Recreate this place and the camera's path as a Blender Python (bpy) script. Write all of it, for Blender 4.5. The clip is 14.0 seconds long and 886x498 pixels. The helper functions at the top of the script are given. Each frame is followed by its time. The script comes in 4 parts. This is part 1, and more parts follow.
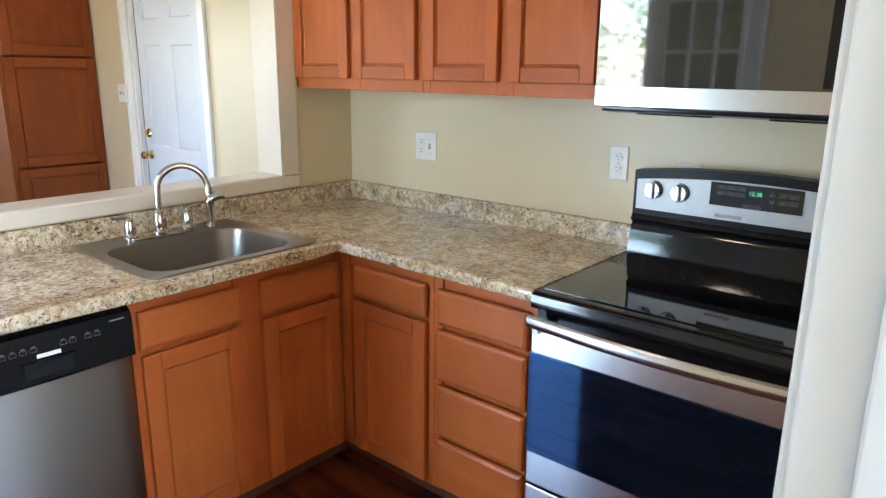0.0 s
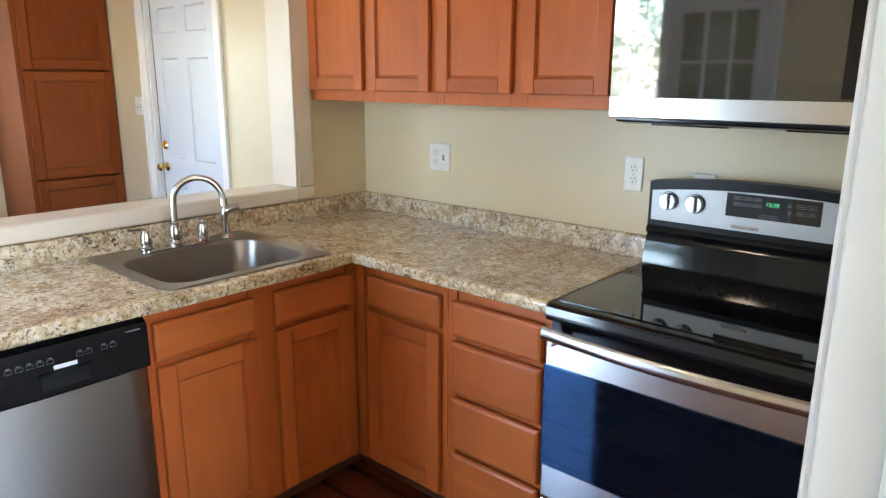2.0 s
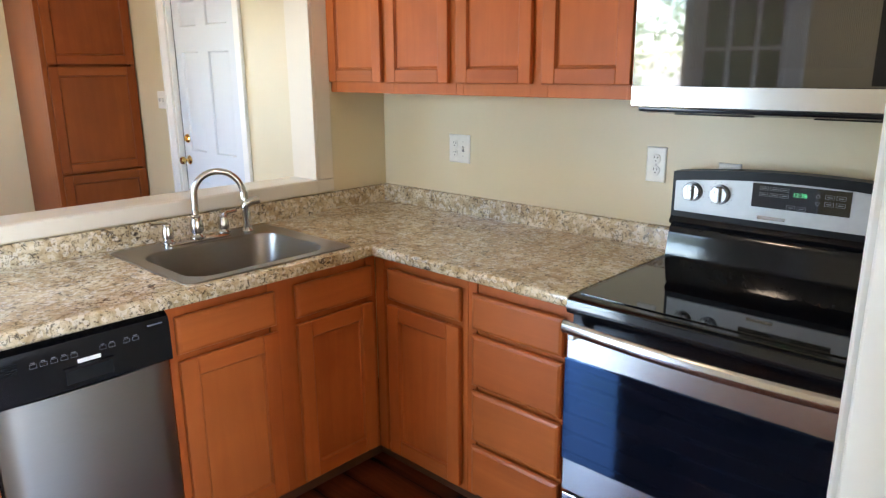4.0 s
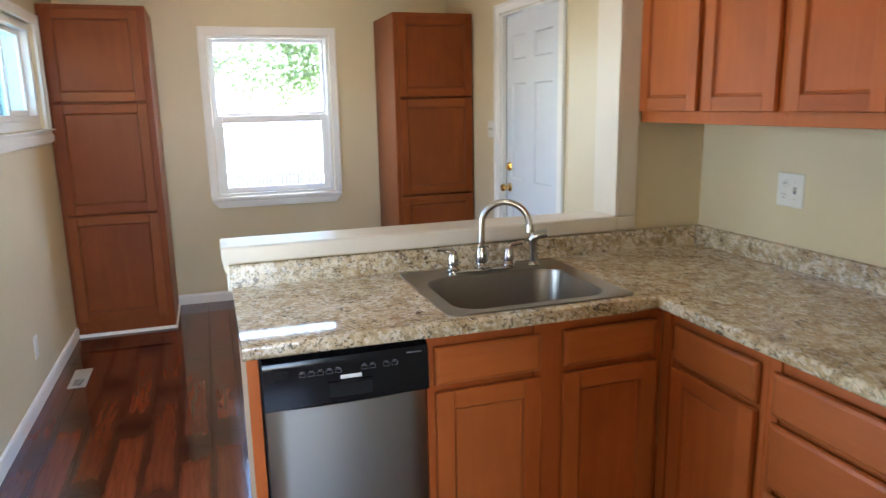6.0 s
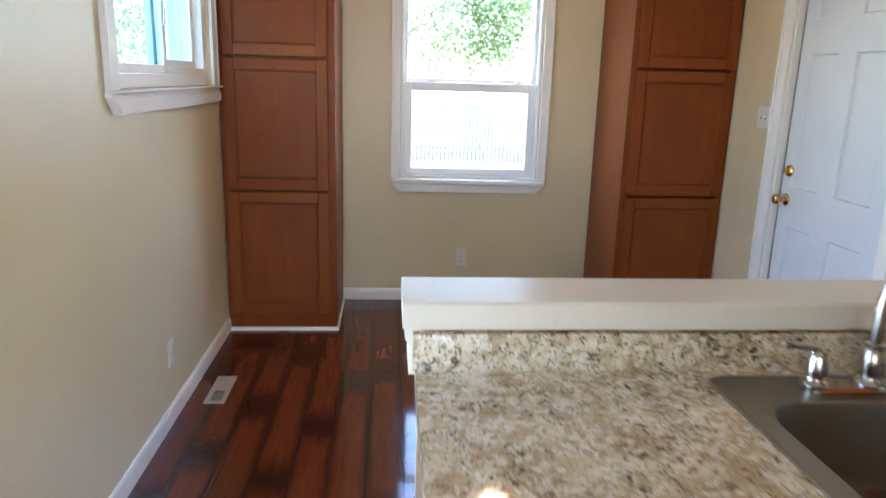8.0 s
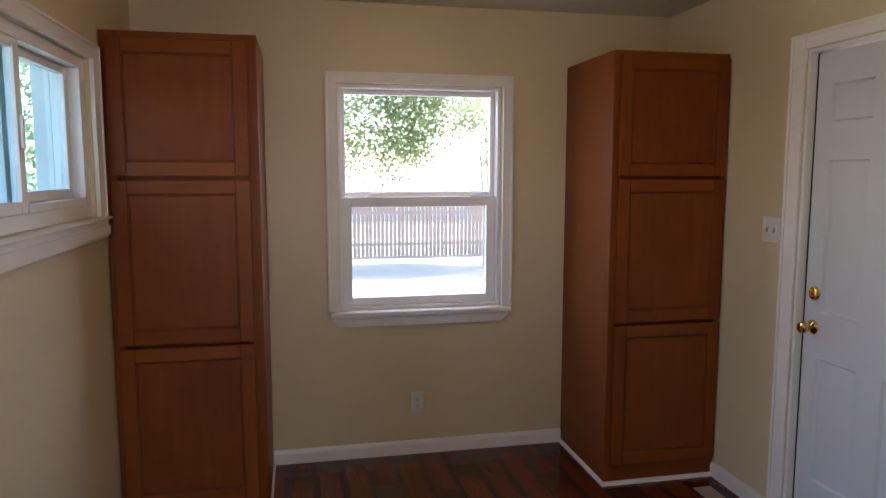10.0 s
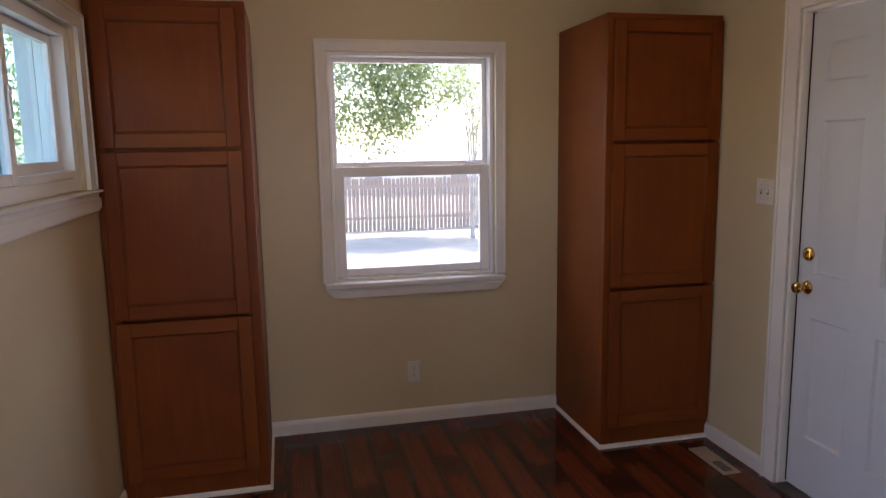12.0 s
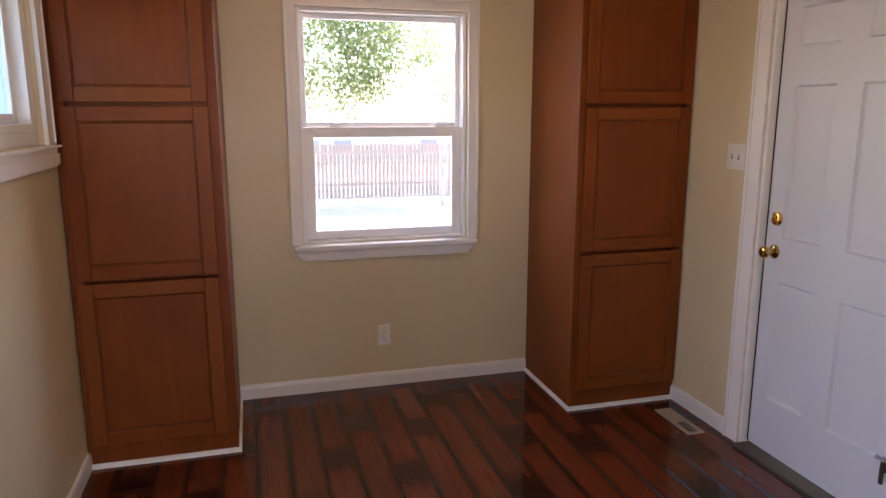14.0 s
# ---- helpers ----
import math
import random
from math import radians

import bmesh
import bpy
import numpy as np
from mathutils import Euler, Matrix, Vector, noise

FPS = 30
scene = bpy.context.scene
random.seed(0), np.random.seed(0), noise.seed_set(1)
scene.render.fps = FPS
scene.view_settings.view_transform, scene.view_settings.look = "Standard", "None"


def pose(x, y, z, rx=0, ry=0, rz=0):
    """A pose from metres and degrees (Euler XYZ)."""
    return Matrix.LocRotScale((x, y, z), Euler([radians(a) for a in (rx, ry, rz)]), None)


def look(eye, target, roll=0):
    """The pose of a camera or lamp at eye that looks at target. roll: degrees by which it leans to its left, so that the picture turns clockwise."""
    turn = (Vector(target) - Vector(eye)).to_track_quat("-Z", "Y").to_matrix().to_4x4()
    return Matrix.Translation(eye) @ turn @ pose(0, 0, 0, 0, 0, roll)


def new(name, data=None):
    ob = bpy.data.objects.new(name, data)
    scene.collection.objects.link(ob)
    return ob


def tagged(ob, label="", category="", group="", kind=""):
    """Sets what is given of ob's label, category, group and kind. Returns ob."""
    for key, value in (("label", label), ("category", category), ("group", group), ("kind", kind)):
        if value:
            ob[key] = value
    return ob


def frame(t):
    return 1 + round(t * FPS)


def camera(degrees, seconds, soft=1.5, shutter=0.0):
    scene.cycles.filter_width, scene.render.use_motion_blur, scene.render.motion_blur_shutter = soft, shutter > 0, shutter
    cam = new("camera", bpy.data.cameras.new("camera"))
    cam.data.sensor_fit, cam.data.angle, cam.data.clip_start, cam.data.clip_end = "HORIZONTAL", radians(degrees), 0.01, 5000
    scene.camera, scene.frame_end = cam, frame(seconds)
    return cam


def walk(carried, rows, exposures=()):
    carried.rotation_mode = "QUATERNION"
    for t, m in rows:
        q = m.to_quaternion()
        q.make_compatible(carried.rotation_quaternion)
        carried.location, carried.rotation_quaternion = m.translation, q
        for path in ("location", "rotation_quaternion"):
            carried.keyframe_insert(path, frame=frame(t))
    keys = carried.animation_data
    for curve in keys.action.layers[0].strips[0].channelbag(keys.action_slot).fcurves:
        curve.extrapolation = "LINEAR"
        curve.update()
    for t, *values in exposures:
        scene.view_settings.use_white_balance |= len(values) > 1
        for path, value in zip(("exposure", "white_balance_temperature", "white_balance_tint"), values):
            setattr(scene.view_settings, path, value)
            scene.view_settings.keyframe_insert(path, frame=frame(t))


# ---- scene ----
cam = camera(65.3, 14.0, soft=1.3, shutter=0.5)
PATH = [
    (0, (0.657, -5.729, 1.514), (2.132, -4.477, 1.009), 0.6),
    (0.5, (0.65, -5.721, 1.518), (2.131, -4.467, 1.034), 0.6),
    (1, (0.651, -5.724, 1.519), (2.123, -4.458, 1.041), 0.4),
    (1.5, (0.653, -5.725, 1.513), (2.114, -4.444, 1.039), 0.5),
    (2, (0.659, -5.725, 1.516), (2.115, -4.438, 1.04), 0.3),
    (4.3, (0.675, -5.716, 1.519), (2.069, -4.374, 1.012), -0.5),
    (4.5, (0.628, -5.702, 1.493), (1.988, -4.32, 1.002), -0.3),
    (5, (0.734, -5.696, 1.488), (1.822, -4.084, 1.024), -0.0),
    (5.5, (0.872, -5.698, 1.496), (1.726, -3.943, 1.061), -0.5),
    (6, (0.941, -5.654, 1.513), (1.563, -3.798, 1.103), -1.1),
    (6.5, (0.945, -5.477, 1.504), (1.494, -3.599, 1.086), 1.9),
    (7, (0.926, -5.234, 1.488), (1.363, -3.345, 0.998), 2.3),
    (7.5, (0.926, -4.88, 1.49), (1.178, -2.963, 0.979), 1.8),
    (8, (0.926, -4.537, 1.477), (1.086, -2.602, 0.999), 1.7),
    (8.5, (0.836, -4.207, 1.511), (1.016, -2.263, 1.075), 0.3),
    (9, (0.817, -3.881, 1.493), (1.105, -1.931, 1.156), -0.5),
    (9.2, (0.816, -3.796, 1.513), (1.141, -1.847, 1.204), -0.1),
    (11.3, (0.756, -3.718, 1.618), (1.213, -1.777, 1.46), -0.8),
    (11.5, (0.762, -3.728, 1.58), (1.214, -1.791, 1.378), -0.8),
    (12, (0.755, -3.718, 1.565), (1.196, -1.79, 1.267), -0.9),
    (12.5, (0.777, -3.729, 1.555), (1.242, -1.814, 1.215), -1.0),
    (13, (0.741, -3.714, 1.545), (1.244, -1.811, 1.189), -0.3),
    (13.5, (0.717, -3.698, 1.538), (1.233, -1.802, 1.163), 0.3),
    (14, (0.749, -3.69, 1.532), (1.272, -1.799, 1.143), 0.0),
]
walk(cam, [(t, look(eye, target, roll)) for t, eye, target, roll in PATH],
     exposures=[(0, 4.85, 5880, 15), (4.3, 4.85, 6100, 18), (5.5, 4.6, 6050, 15), (6.5, 4.3, 6000, 16), (7.5, 4.3, 5800, 16), (8.0, 4.25, 5900, 16), (8.5, 4.05, 6250, 21), (9.2, 3.65, 6600, 25), (11.3, 2.7, 6950, 31), (12.5, 3.2, 7050, 35), (14, 3.65, 7200, 37)])

# ---- world, sun and openings for the sky ----
SUN_EL, SUN_AZ = radians(70), radians(12)
world = bpy.data.worlds.new("world")
scene.world = world
world.use_nodes = True
wn = world.node_tree
sky = wn.nodes.new("ShaderNodeTexSky")
sky.sky_type, sky.sun_disc, sky.sun_elevation, sky.sun_rotation = "NISHITA", False, SUN_EL, SUN_AZ
wn.links.new(sky.outputs["Color"], wn.nodes["Background"].inputs["Color"])
wn.nodes["Background"].inputs["Strength"].default_value = 0.15

sun = new("sun", bpy.data.lights.new("sun", "SUN"))
sun.data.energy, sun.data.angle, sun.data.color = 2.2, radians(0.5), (1.0, 0.95, 0.88)
sun.matrix_world = look((0, 0, 20), Vector((0, 0, 20)) - Vector((math.sin(SUN_AZ) * math.cos(SUN_EL), math.cos(SUN_AZ) * math.cos(SUN_EL), math.sin(SUN_EL))))


def sky_lamp(name, eye, target, w, h, energy, colour=(0.80, 0.90, 1.0)):
    """The sky's light in a doorway's opening; also serves the added south fill."""
    lamp = new(name, bpy.data.lights.new(name, "AREA"))
    lamp.data.shape, lamp.data.size, lamp.data.size_y, lamp.data.energy, lamp.data.color = "RECTANGLE", w, h, energy, colour
    lamp.matrix_world = look(eye, target)
    return lamp


def portal(name, eye, target, w, h):
    lamp = sky_lamp(name, eye, target, w, h, 1.0)
    lamp.data.cycles.is_portal = True


# the open back doorway; a fill lamp in the unseen room's added window
sky_lamp("sky_back_door", (-0.17, -3.47, 0.70), (1, -3.47, 0.70), 0.50, 1.25, 1.3, (0.54, 0.82, 1.0))
sky_lamp("sky_far_window", (1.35, -8.26, 1.40), (1.35, 0, 1.30), 2.1, 1.5, 4.6, (0.74, 0.88, 1.0))
portal("portal_north", (1.46, 0.16, 1.45), (1.46, -1, 1.45), 0.92, 1.25)
portal("portal_west", (-0.16, -1.40, 1.72), (1, -1.40, 1.72), 1.35, 0.65)
portal("portal_door", (-0.16, -3.47, 1.05), (1, -3.47, 1.05), 0.53, 2.08)

# ---- materials ----


class Nodes:
    """A small wrapper to write node materials in short lines."""

    def __init__(self, name):
        self.m = bpy.data.materials.new(name)
        self.m.use_nodes = True
        self.t = self.m.node_tree
        self.p = self.t.nodes["Principled BSDF"]

    def n(self, kind, **values):
        node = self.t.nodes.new("ShaderNode" + kind)
        for key, value in values.items():
            if key in node.inputs:
                self.put(value, node.inputs[key])
        return node

    def put(self, value, socket):
        if isinstance(value, bpy.types.NodeSocket):
            self.t.links.new(value, socket)
        elif isinstance(value, tuple) and len(value) == 3 and socket.type == "RGBA":
            socket.default_value = (*value, 1)
        else:
            socket.default_value = value

    def coords(self, scale=(1, 1, 1), which="Object", offset=None):
        co = self.n("TexCoord")
        mp = self.n("Mapping", Vector=co.outputs[which], Scale=scale)
        if offset is not None:
            self.put(offset, mp.inputs["Location"])
        return mp.outputs["Vector"]

    def noise(self, vec, scale, detail=4.0, rough=0.55, dist=0.0):
        return self.n("TexNoise", Vector=vec, Scale=scale, Detail=detail, Roughness=rough, Distortion=dist).outputs["Fac"]

    def ramp(self, fac, *stops):
        r = self.n("ValToRGB", Fac=fac)
        e = r.color_ramp.elements
        while len(e) < len(stops):
            e.new(0.5)
        for el, (pos, col) in zip(e, stops):
            el.position = pos
            el.color = (*col, 1) if isinstance(col, tuple) else (col, col, col, 1)
        return r.outputs["Color"]

    def mix(self, fac, a, b, blend="MIX"):
        x = self.t.nodes.new("ShaderNodeMix")
        x.data_type, x.blend_type = "RGBA", blend
        self.put(fac, x.inputs[0])
        self.put(a, x.inputs[6])
        self.put(b, x.inputs[7])
        return x.outputs[2]

    def math(self, op, a, b=0.0):
        x = self.t.nodes.new("ShaderNodeMath")
        x.operation = op
        self.put(a, x.inputs[0])
        self.put(b, x.inputs[1])
        return x.outputs[0]

    def bump(self, height, strength=0.2, dist=0.002):
        b = self.n("Bump", Height=height, Strength=strength, Distance=dist)
        self.t.links.new(b.outputs["Normal"], self.p.inputs["Normal"])
        return self

    def set(self, **values):
        names = {"base": "Base Color", "rough": "Roughness", "metal": "Metallic", "spec": "Specular IOR Level", "coat": "Coat Weight",
                 "coat_rough": "Coat Roughness", "glow": "Emission Color", "power": "Emission Strength", "aniso": "Anisotropic", "sub": "Subsurface Weight"}
        for key, value in values.items():
            self.put(value, self.p.inputs[names[key]])
        return self


def paint(name, colour, rough=0.5, vary=0.06, bump=0.25, scale=90.0, spec=0.4, blotch=0.9):
    k = Nodes(name)
    v = k.coords(which="Object")
    big = k.noise(v, blotch, 3)
    dark = tuple(c * (1 - vary) for c in colour)
    light = tuple(min(1, c * (1 + vary)) for c in colour)
    k.set(base=k.ramp(big, (0.3, dark), (0.7, light)), spec=spec)
    fine = k.noise(v, scale, 5)
    k.set(rough=k.math("ADD", k.math("MULTIPLY", fine, 0.15), rough - 0.07))
    k.bump(fine, bump, 0.0015)
    return k.m


def plain(name, colour, rough=0.4, metal=0.0, spec=0.5, grain=0.04):
    k = Nodes(name)
    v = k.coords()
    f = k.noise(v, 35, 4)
    k.set(base=k.ramp(f, (0.3, tuple(c * (1 - grain) for c in colour)), (0.7, tuple(min(1, c * (1 + grain)) for c in colour))), metal=metal, spec=spec)
    k.set(rough=k.math("ADD", k.math("MULTIPLY", f, 0.08), max(0.0, rough - 0.04)))
    return k.m


def cabinet_wood(name, across, tone=1.0, spec=0.25):
    """Red-brown stained maple; the grain runs along the one axis left unstretched."""
    k = Nodes(name)
    rnd = k.n("ObjectInfo").outputs["Random"]
    shift = k.n("CombineXYZ", X=k.math("MULTIPLY", rnd, 7.0), Y=k.math("MULTIPLY", rnd, 3.0), Z=rnd).outputs["Vector"]
    v = k.coords(scale=across, offset=shift)
    w = k.coords(offset=shift)
    grain = k.noise(v, 3.0, 5, 0.5, 0.8)
    pores = k.noise(v, 60.0, 3, 0.6)
    cloud = k.noise(w, 3.2, 5, 0.6)
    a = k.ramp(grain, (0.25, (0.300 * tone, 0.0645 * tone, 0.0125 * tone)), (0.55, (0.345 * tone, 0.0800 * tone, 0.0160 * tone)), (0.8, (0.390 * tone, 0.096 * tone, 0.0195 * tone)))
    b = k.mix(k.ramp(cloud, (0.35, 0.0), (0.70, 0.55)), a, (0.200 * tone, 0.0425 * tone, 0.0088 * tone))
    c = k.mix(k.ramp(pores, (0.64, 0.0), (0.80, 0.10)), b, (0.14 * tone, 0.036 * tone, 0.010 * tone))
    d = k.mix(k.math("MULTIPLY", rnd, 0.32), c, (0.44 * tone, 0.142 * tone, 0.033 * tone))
    k.set(base=d, rough=k.math("ADD", k.math("MULTIPLY", grain, 0.16), 0.30), spec=spec)
    k.bump(k.math("ADD", grain, k.math("MULTIPLY", pores, 0.4)), 0.10, 0.0008)
    return k.m


def granite_laminate(name, rough):
    k = Nodes(name)
    v = k.coords()
    warp = k.noise(v, 6.0, 3)
    base = k.ramp(k.noise(v, 17.0, 5, 0.65, 0.6), (0.30, (0.30, 0.21, 0.115)), (0.45, (0.50, 0.40, 0.26)), (0.58, (0.68, 0.60, 0.45)), (0.75, (0.78, 0.73, 0.62)))
    base = k.mix(k.ramp(warp, (0.4, 0.0), (0.7, 0.35)), base, (0.44, 0.33, 0.20))
    cells = k.n("TexVoronoi", Vector=v, Scale=75.0, Randomness=1.0).outputs["Color"]
    lum = k.n("RGBToBW", Color=cells).outputs["Val"]
    base = k.mix(k.ramp(lum, (0.62, 0.0), (0.72, 0.55)), base, (0.82, 0.79, 0.72))
    dark = k.ramp(k.noise(v, 58.0, 4, 0.72, 1.2), (0.54, 0.0), (0.60, 1.0))
    clump = k.ramp(k.noise(v, 9.0, 2), (0.36, 0.25), (0.58, 1.0))
    base = k.mix(k.math("MULTIPLY", dark, k.math("MULTIPLY", clump, 0.95)), base, (0.035, 0.028, 0.024))
    speck = k.ramp(k.noise(v, 120.0, 2, 0.6), (0.60, 0.0), (0.65, 0.85))
    base = k.mix(speck, base, (0.10, 0.075, 0.05))
    base = k.mix(1.0, base, (0.97, 0.915, 0.82), "MULTIPLY")
    k.set(base=base, rough=k.math("ADD", k.math("MULTIPLY", warp, 0.03), rough), spec=0.5)
    k.bump(k.noise(v, 160.0, 3), 0.03, 0.0004)
    return k.m


def plank_wood():
    """Dark hand-scraped laminate: red-brown heart, almost black towards the ends and edges of each board."""
    k = Nodes("plank_wood")
    rnd = k.n("ObjectInfo").outputs["Random"]
    shift = k.n("CombineXYZ", X=k.math("MULTIPLY", rnd, 9.0), Y=k.math("MULTIPLY", rnd, 5.0), Z=rnd).outputs["Vector"]
    v = k.coords(scale=(14, 1.1, 14), offset=shift)
    w = k.coords(scale=(5, 1.6, 5), offset=shift)
    g = k.n("SeparateXYZ", Vector=k.n("TexCoord").outputs["Generated"])
    wob = k.math("MULTIPLY", k.math("SUBTRACT", k.noise(w, 3.0, 3), 0.5), 0.32)

    def edge(axis, wide):
        d = k.math("SUBTRACT", 0.5, k.math("ABSOLUTE", k.math("SUBTRACT", g.outputs[axis], 0.5)))
        return k.math("ADD", k.math("DIVIDE", d, wide), wob)
    heart = k.math("MINIMUM", edge("Y", 0.16), k.math("ADD", edge("X", 0.27), 0.26))
    grain = k.noise(v, 4.0, 5, 0.5, 0.8)
    red = k.ramp(grain, (0.2, (0.092, 0.0190, 0.0070)), (0.5, (0.140, 0.0305, 0.0110)), (0.85, (0.190, 0.046, 0.0160)))
    red = k.mix(k.math("MULTIPLY", rnd, 0.45), red, (0.065, 0.018, 0.009))
    black = k.ramp(grain, (0.3, (0.013, 0.0052, 0.0036)), (0.8, (0.034, 0.0105, 0.0058)))
    k.set(base=k.mix(k.ramp(heart, (0.05, 0.0), (1.0, 1.0)), black, red), spec=0.42)
    k.set(rough=k.math("ADD", k.math("MULTIPLY", grain, 0.05), 0.055))
    k.bump(k.math("ADD", k.noise(w, 2.2, 2), k.math("MULTIPLY", grain, 0.15)), 0.045, 0.002)
    return k.m


def brushed(name, colour, rough, stretch, strength=0.06):
    k = Nodes(name)
    f = k.noise(k.coords(scale=stretch), 30, 4, 0.7)
    s = k.noise(k.coords(), 2.5, 2)
    k.set(base=k.ramp(f, (0.3, tuple(c * 0.94 for c in colour)), (0.7, colour)), metal=1.0)
    k.set(rough=k.math("ADD", k.math("MULTIPLY", k.math("ADD", f, s), 0.06), rough))
    k.bump(f, strength, 0.0004)
    return k.m


def pane_glass(name, tint=(0.89, 0.96, 0.99)):
    k = Nodes(name)
    out = k.t.nodes["Material Output"]
    clear, gloss, fres, mixer = k.n("BsdfTransparent", Color=tint), k.n("BsdfGlossy", Roughness=0.01), k.math("ADD", 0.04, k.math("MULTIPLY", 0.7, k.math("POWER", k.n("LayerWeight", Blend=0.5).outputs["Facing"], 5.0))), k.n("MixShader")
    k.t.links.new(fres, mixer.inputs[0])
    k.t.links.new(clear.outputs[0], mixer.inputs[1])
    k.t.links.new(gloss.outputs[0], mixer.inputs[2])
    k.t.links.new(mixer.outputs[0], out.inputs["Surface"])
    return k.m


def glowing(name, colour, power):
    return Nodes(name).set(base=(0.02, 0.02, 0.02), glow=colour, power=power).m


WALL = paint("wall_paint", (0.65, 0.550, 0.355), 0.36, 0.05, 0.35, 75, 0.5)
CEILING = paint("ceiling_paint", (0.66, 0.60, 0.48), 0.8, 0.04, 0.6, 60)
TRIM = paint("trim_paint", (0.80, 0.775, 0.73), 0.32, 0.03, 0.12, 40, 0.5, 3.0)
LEDGE = paint("ledge_paint", (0.70, 0.62, 0.495), 0.30, 0.03, 0.10, 40, 0.5, 3.0)
DOORWHITE = paint("door_paint", (0.63, 0.655, 0.69), 0.38, 0.02, 0.10, 120, 0.5, 2.0)
VINYL = paint("vinyl", (0.82, 0.82, 0.81), 0.35, 0.02, 0.02, 60)
PLATE = plain("plate_plastic", (0.74, 0.72, 0.66), 0.3)
# near-black, paints the shade inside slots, gaps and recesses
SLOT = plain("slot_dark", (0.006, 0.006, 0.006), 0.6, 0.0, 0.2)
KNOB = plain("satin_knob", (0.33, 0.33, 0.325), 0.28, 0.8)
KNOBRING = plain("dark_steel_ring", (0.16, 0.16, 0.165), 0.3, 0.9)
WOOD_V = cabinet_wood("stained_maple", (9, 9, 0.8), 1.30)
# The kitchen's stain darkened: shade on the pantries put into the colour.
PANTRY_V = cabinet_wood("stained_maple_shaded", (9, 9, 0.8), 0.61, 0.14)
PANTRY_X = cabinet_wood("stained_maple_rail_shaded", (0.8, 9, 9), 0.63, 0.14)
# South-facing rails toned lighter than west-facing ones, light balanced in the colour.
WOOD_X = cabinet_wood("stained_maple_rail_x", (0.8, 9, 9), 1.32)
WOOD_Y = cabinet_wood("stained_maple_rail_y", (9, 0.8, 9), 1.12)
WOOD_LIGHT = paint("end_laminate", (0.26, 0.165, 0.10), 0.30, 0.12, 0.15, 60, 0.5, 5.0)
CASING = paint("casing_paint", (0.70, 0.74, 0.78), 0.32, 0.03, 0.12, 40, 0.5, 3.0)
KICK = plain("toe_kick_brown", (0.10, 0.035, 0.014), 0.5)
GRANITE = granite_laminate("granite_laminate", 0.045)
GRANITE_SPLASH = granite_laminate("granite_laminate_splash", 0.22)
PLANK = plank_wood()
UNDER = plain("subfloor", (0.05, 0.028, 0.02), 0.8)
STEEL = brushed("brushed_steel", (0.58, 0.555, 0.52), 0.24, (40, 1, 1))
STEEL_Y = brushed("brushed_steel_front", (0.62, 0.605, 0.58), 0.17, (1, 1, 30))
STEEL_DW = brushed("brushed_steel_panel", (0.37, 0.352, 0.31), 0.31, (1, 1, 40))
STEEL_SINK = brushed("sink_steel", (0.32, 0.28, 0.235), 0.29, (1, 12, 1))
PANEL_SILVER = plain("silver_panel", (0.40, 0.41, 0.41), 0.38, 0.3)
CHROME = plain("nickel", (0.60, 0.57, 0.53), 0.10, 1.0)
BRASS = plain("brass", (0.72, 0.47, 0.16), 0.16, 1.0)
HINGE = plain("hinge_metal", (0.55, 0.53, 0.50), 0.3, 1.0)
BLACKGLASS = plain("black_glass", (0.006, 0.006, 0.007), 0.04, 0.0, 0.8)
OVENGLASS = plain("oven_glass", (0.003, 0.004, 0.008), 0.05, 0.0, 0.8)
OVENGLASS.node_tree.nodes["Principled BSDF"].inputs["Specular Tint"].default_value = (0.16, 0.38, 0.85, 1)   # reflections tinted blue, sky light off the floor put into the colour
MWGLASS = plain("mirror_glass", (0.010, 0.011, 0.011), 0.03, 0.0, 0.8)
MWGLASS.node_tree.nodes["Principled BSDF"].inputs["IOR"].default_value = 1.75
SCREEN = plain("screen_grey", (0.030, 0.032, 0.030), 0.04, 0.0, 0.8)
SCREEN.node_tree.nodes["Principled BSDF"].inputs["IOR"].default_value = 1.75
CONSOLE = plain("console_black", (0.007, 0.007, 0.008), 0.35, 0.0, 0.15)
RISER = plain("riser_black", (0.010, 0.010, 0.011), 0.09, 0.0, 0.35)
BLACKGLOSS = plain("black_enamel", (0.008, 0.008, 0.009), 0.12)
BLACKPLASTIC = plain("black_plastic", (0.006, 0.006, 0.008), 0.15, 0.0, 0.30)
GREYPRINT = plain("grey_print", (0.16, 0.165, 0.18), 0.5)
STICKER = plain("white_sticker", (0.82, 0.82, 0.80), 0.5)
VENT = plain("vent_metal", (0.46, 0.40, 0.32), 0.4, 0.2)
CAULK = plain("caulk_white", (0.80, 0.78, 0.74), 0.5)
CLOCK = glowing("clock_green", (0.1, 1.0, 0.35), 0.03)
GLASS = pane_glass("window_glass")
GLASS_TEAL = pane_glass("tinted_window_glass", (0.58, 0.77, 0.82))
THRESH = plain("threshold_bronze", (0.10, 0.075, 0.055), 0.4, 0.5)
FENCEWOOD = paint("fence_wood", (0.33, 0.25, 0.205), 0.85, 0.25, 0.5, 30, 0.2, 6.0)
BARK = paint("bark", (0.42, 0.37, 0.31), 0.9, 0.3, 1.0, 25, 0.2, 4.0)


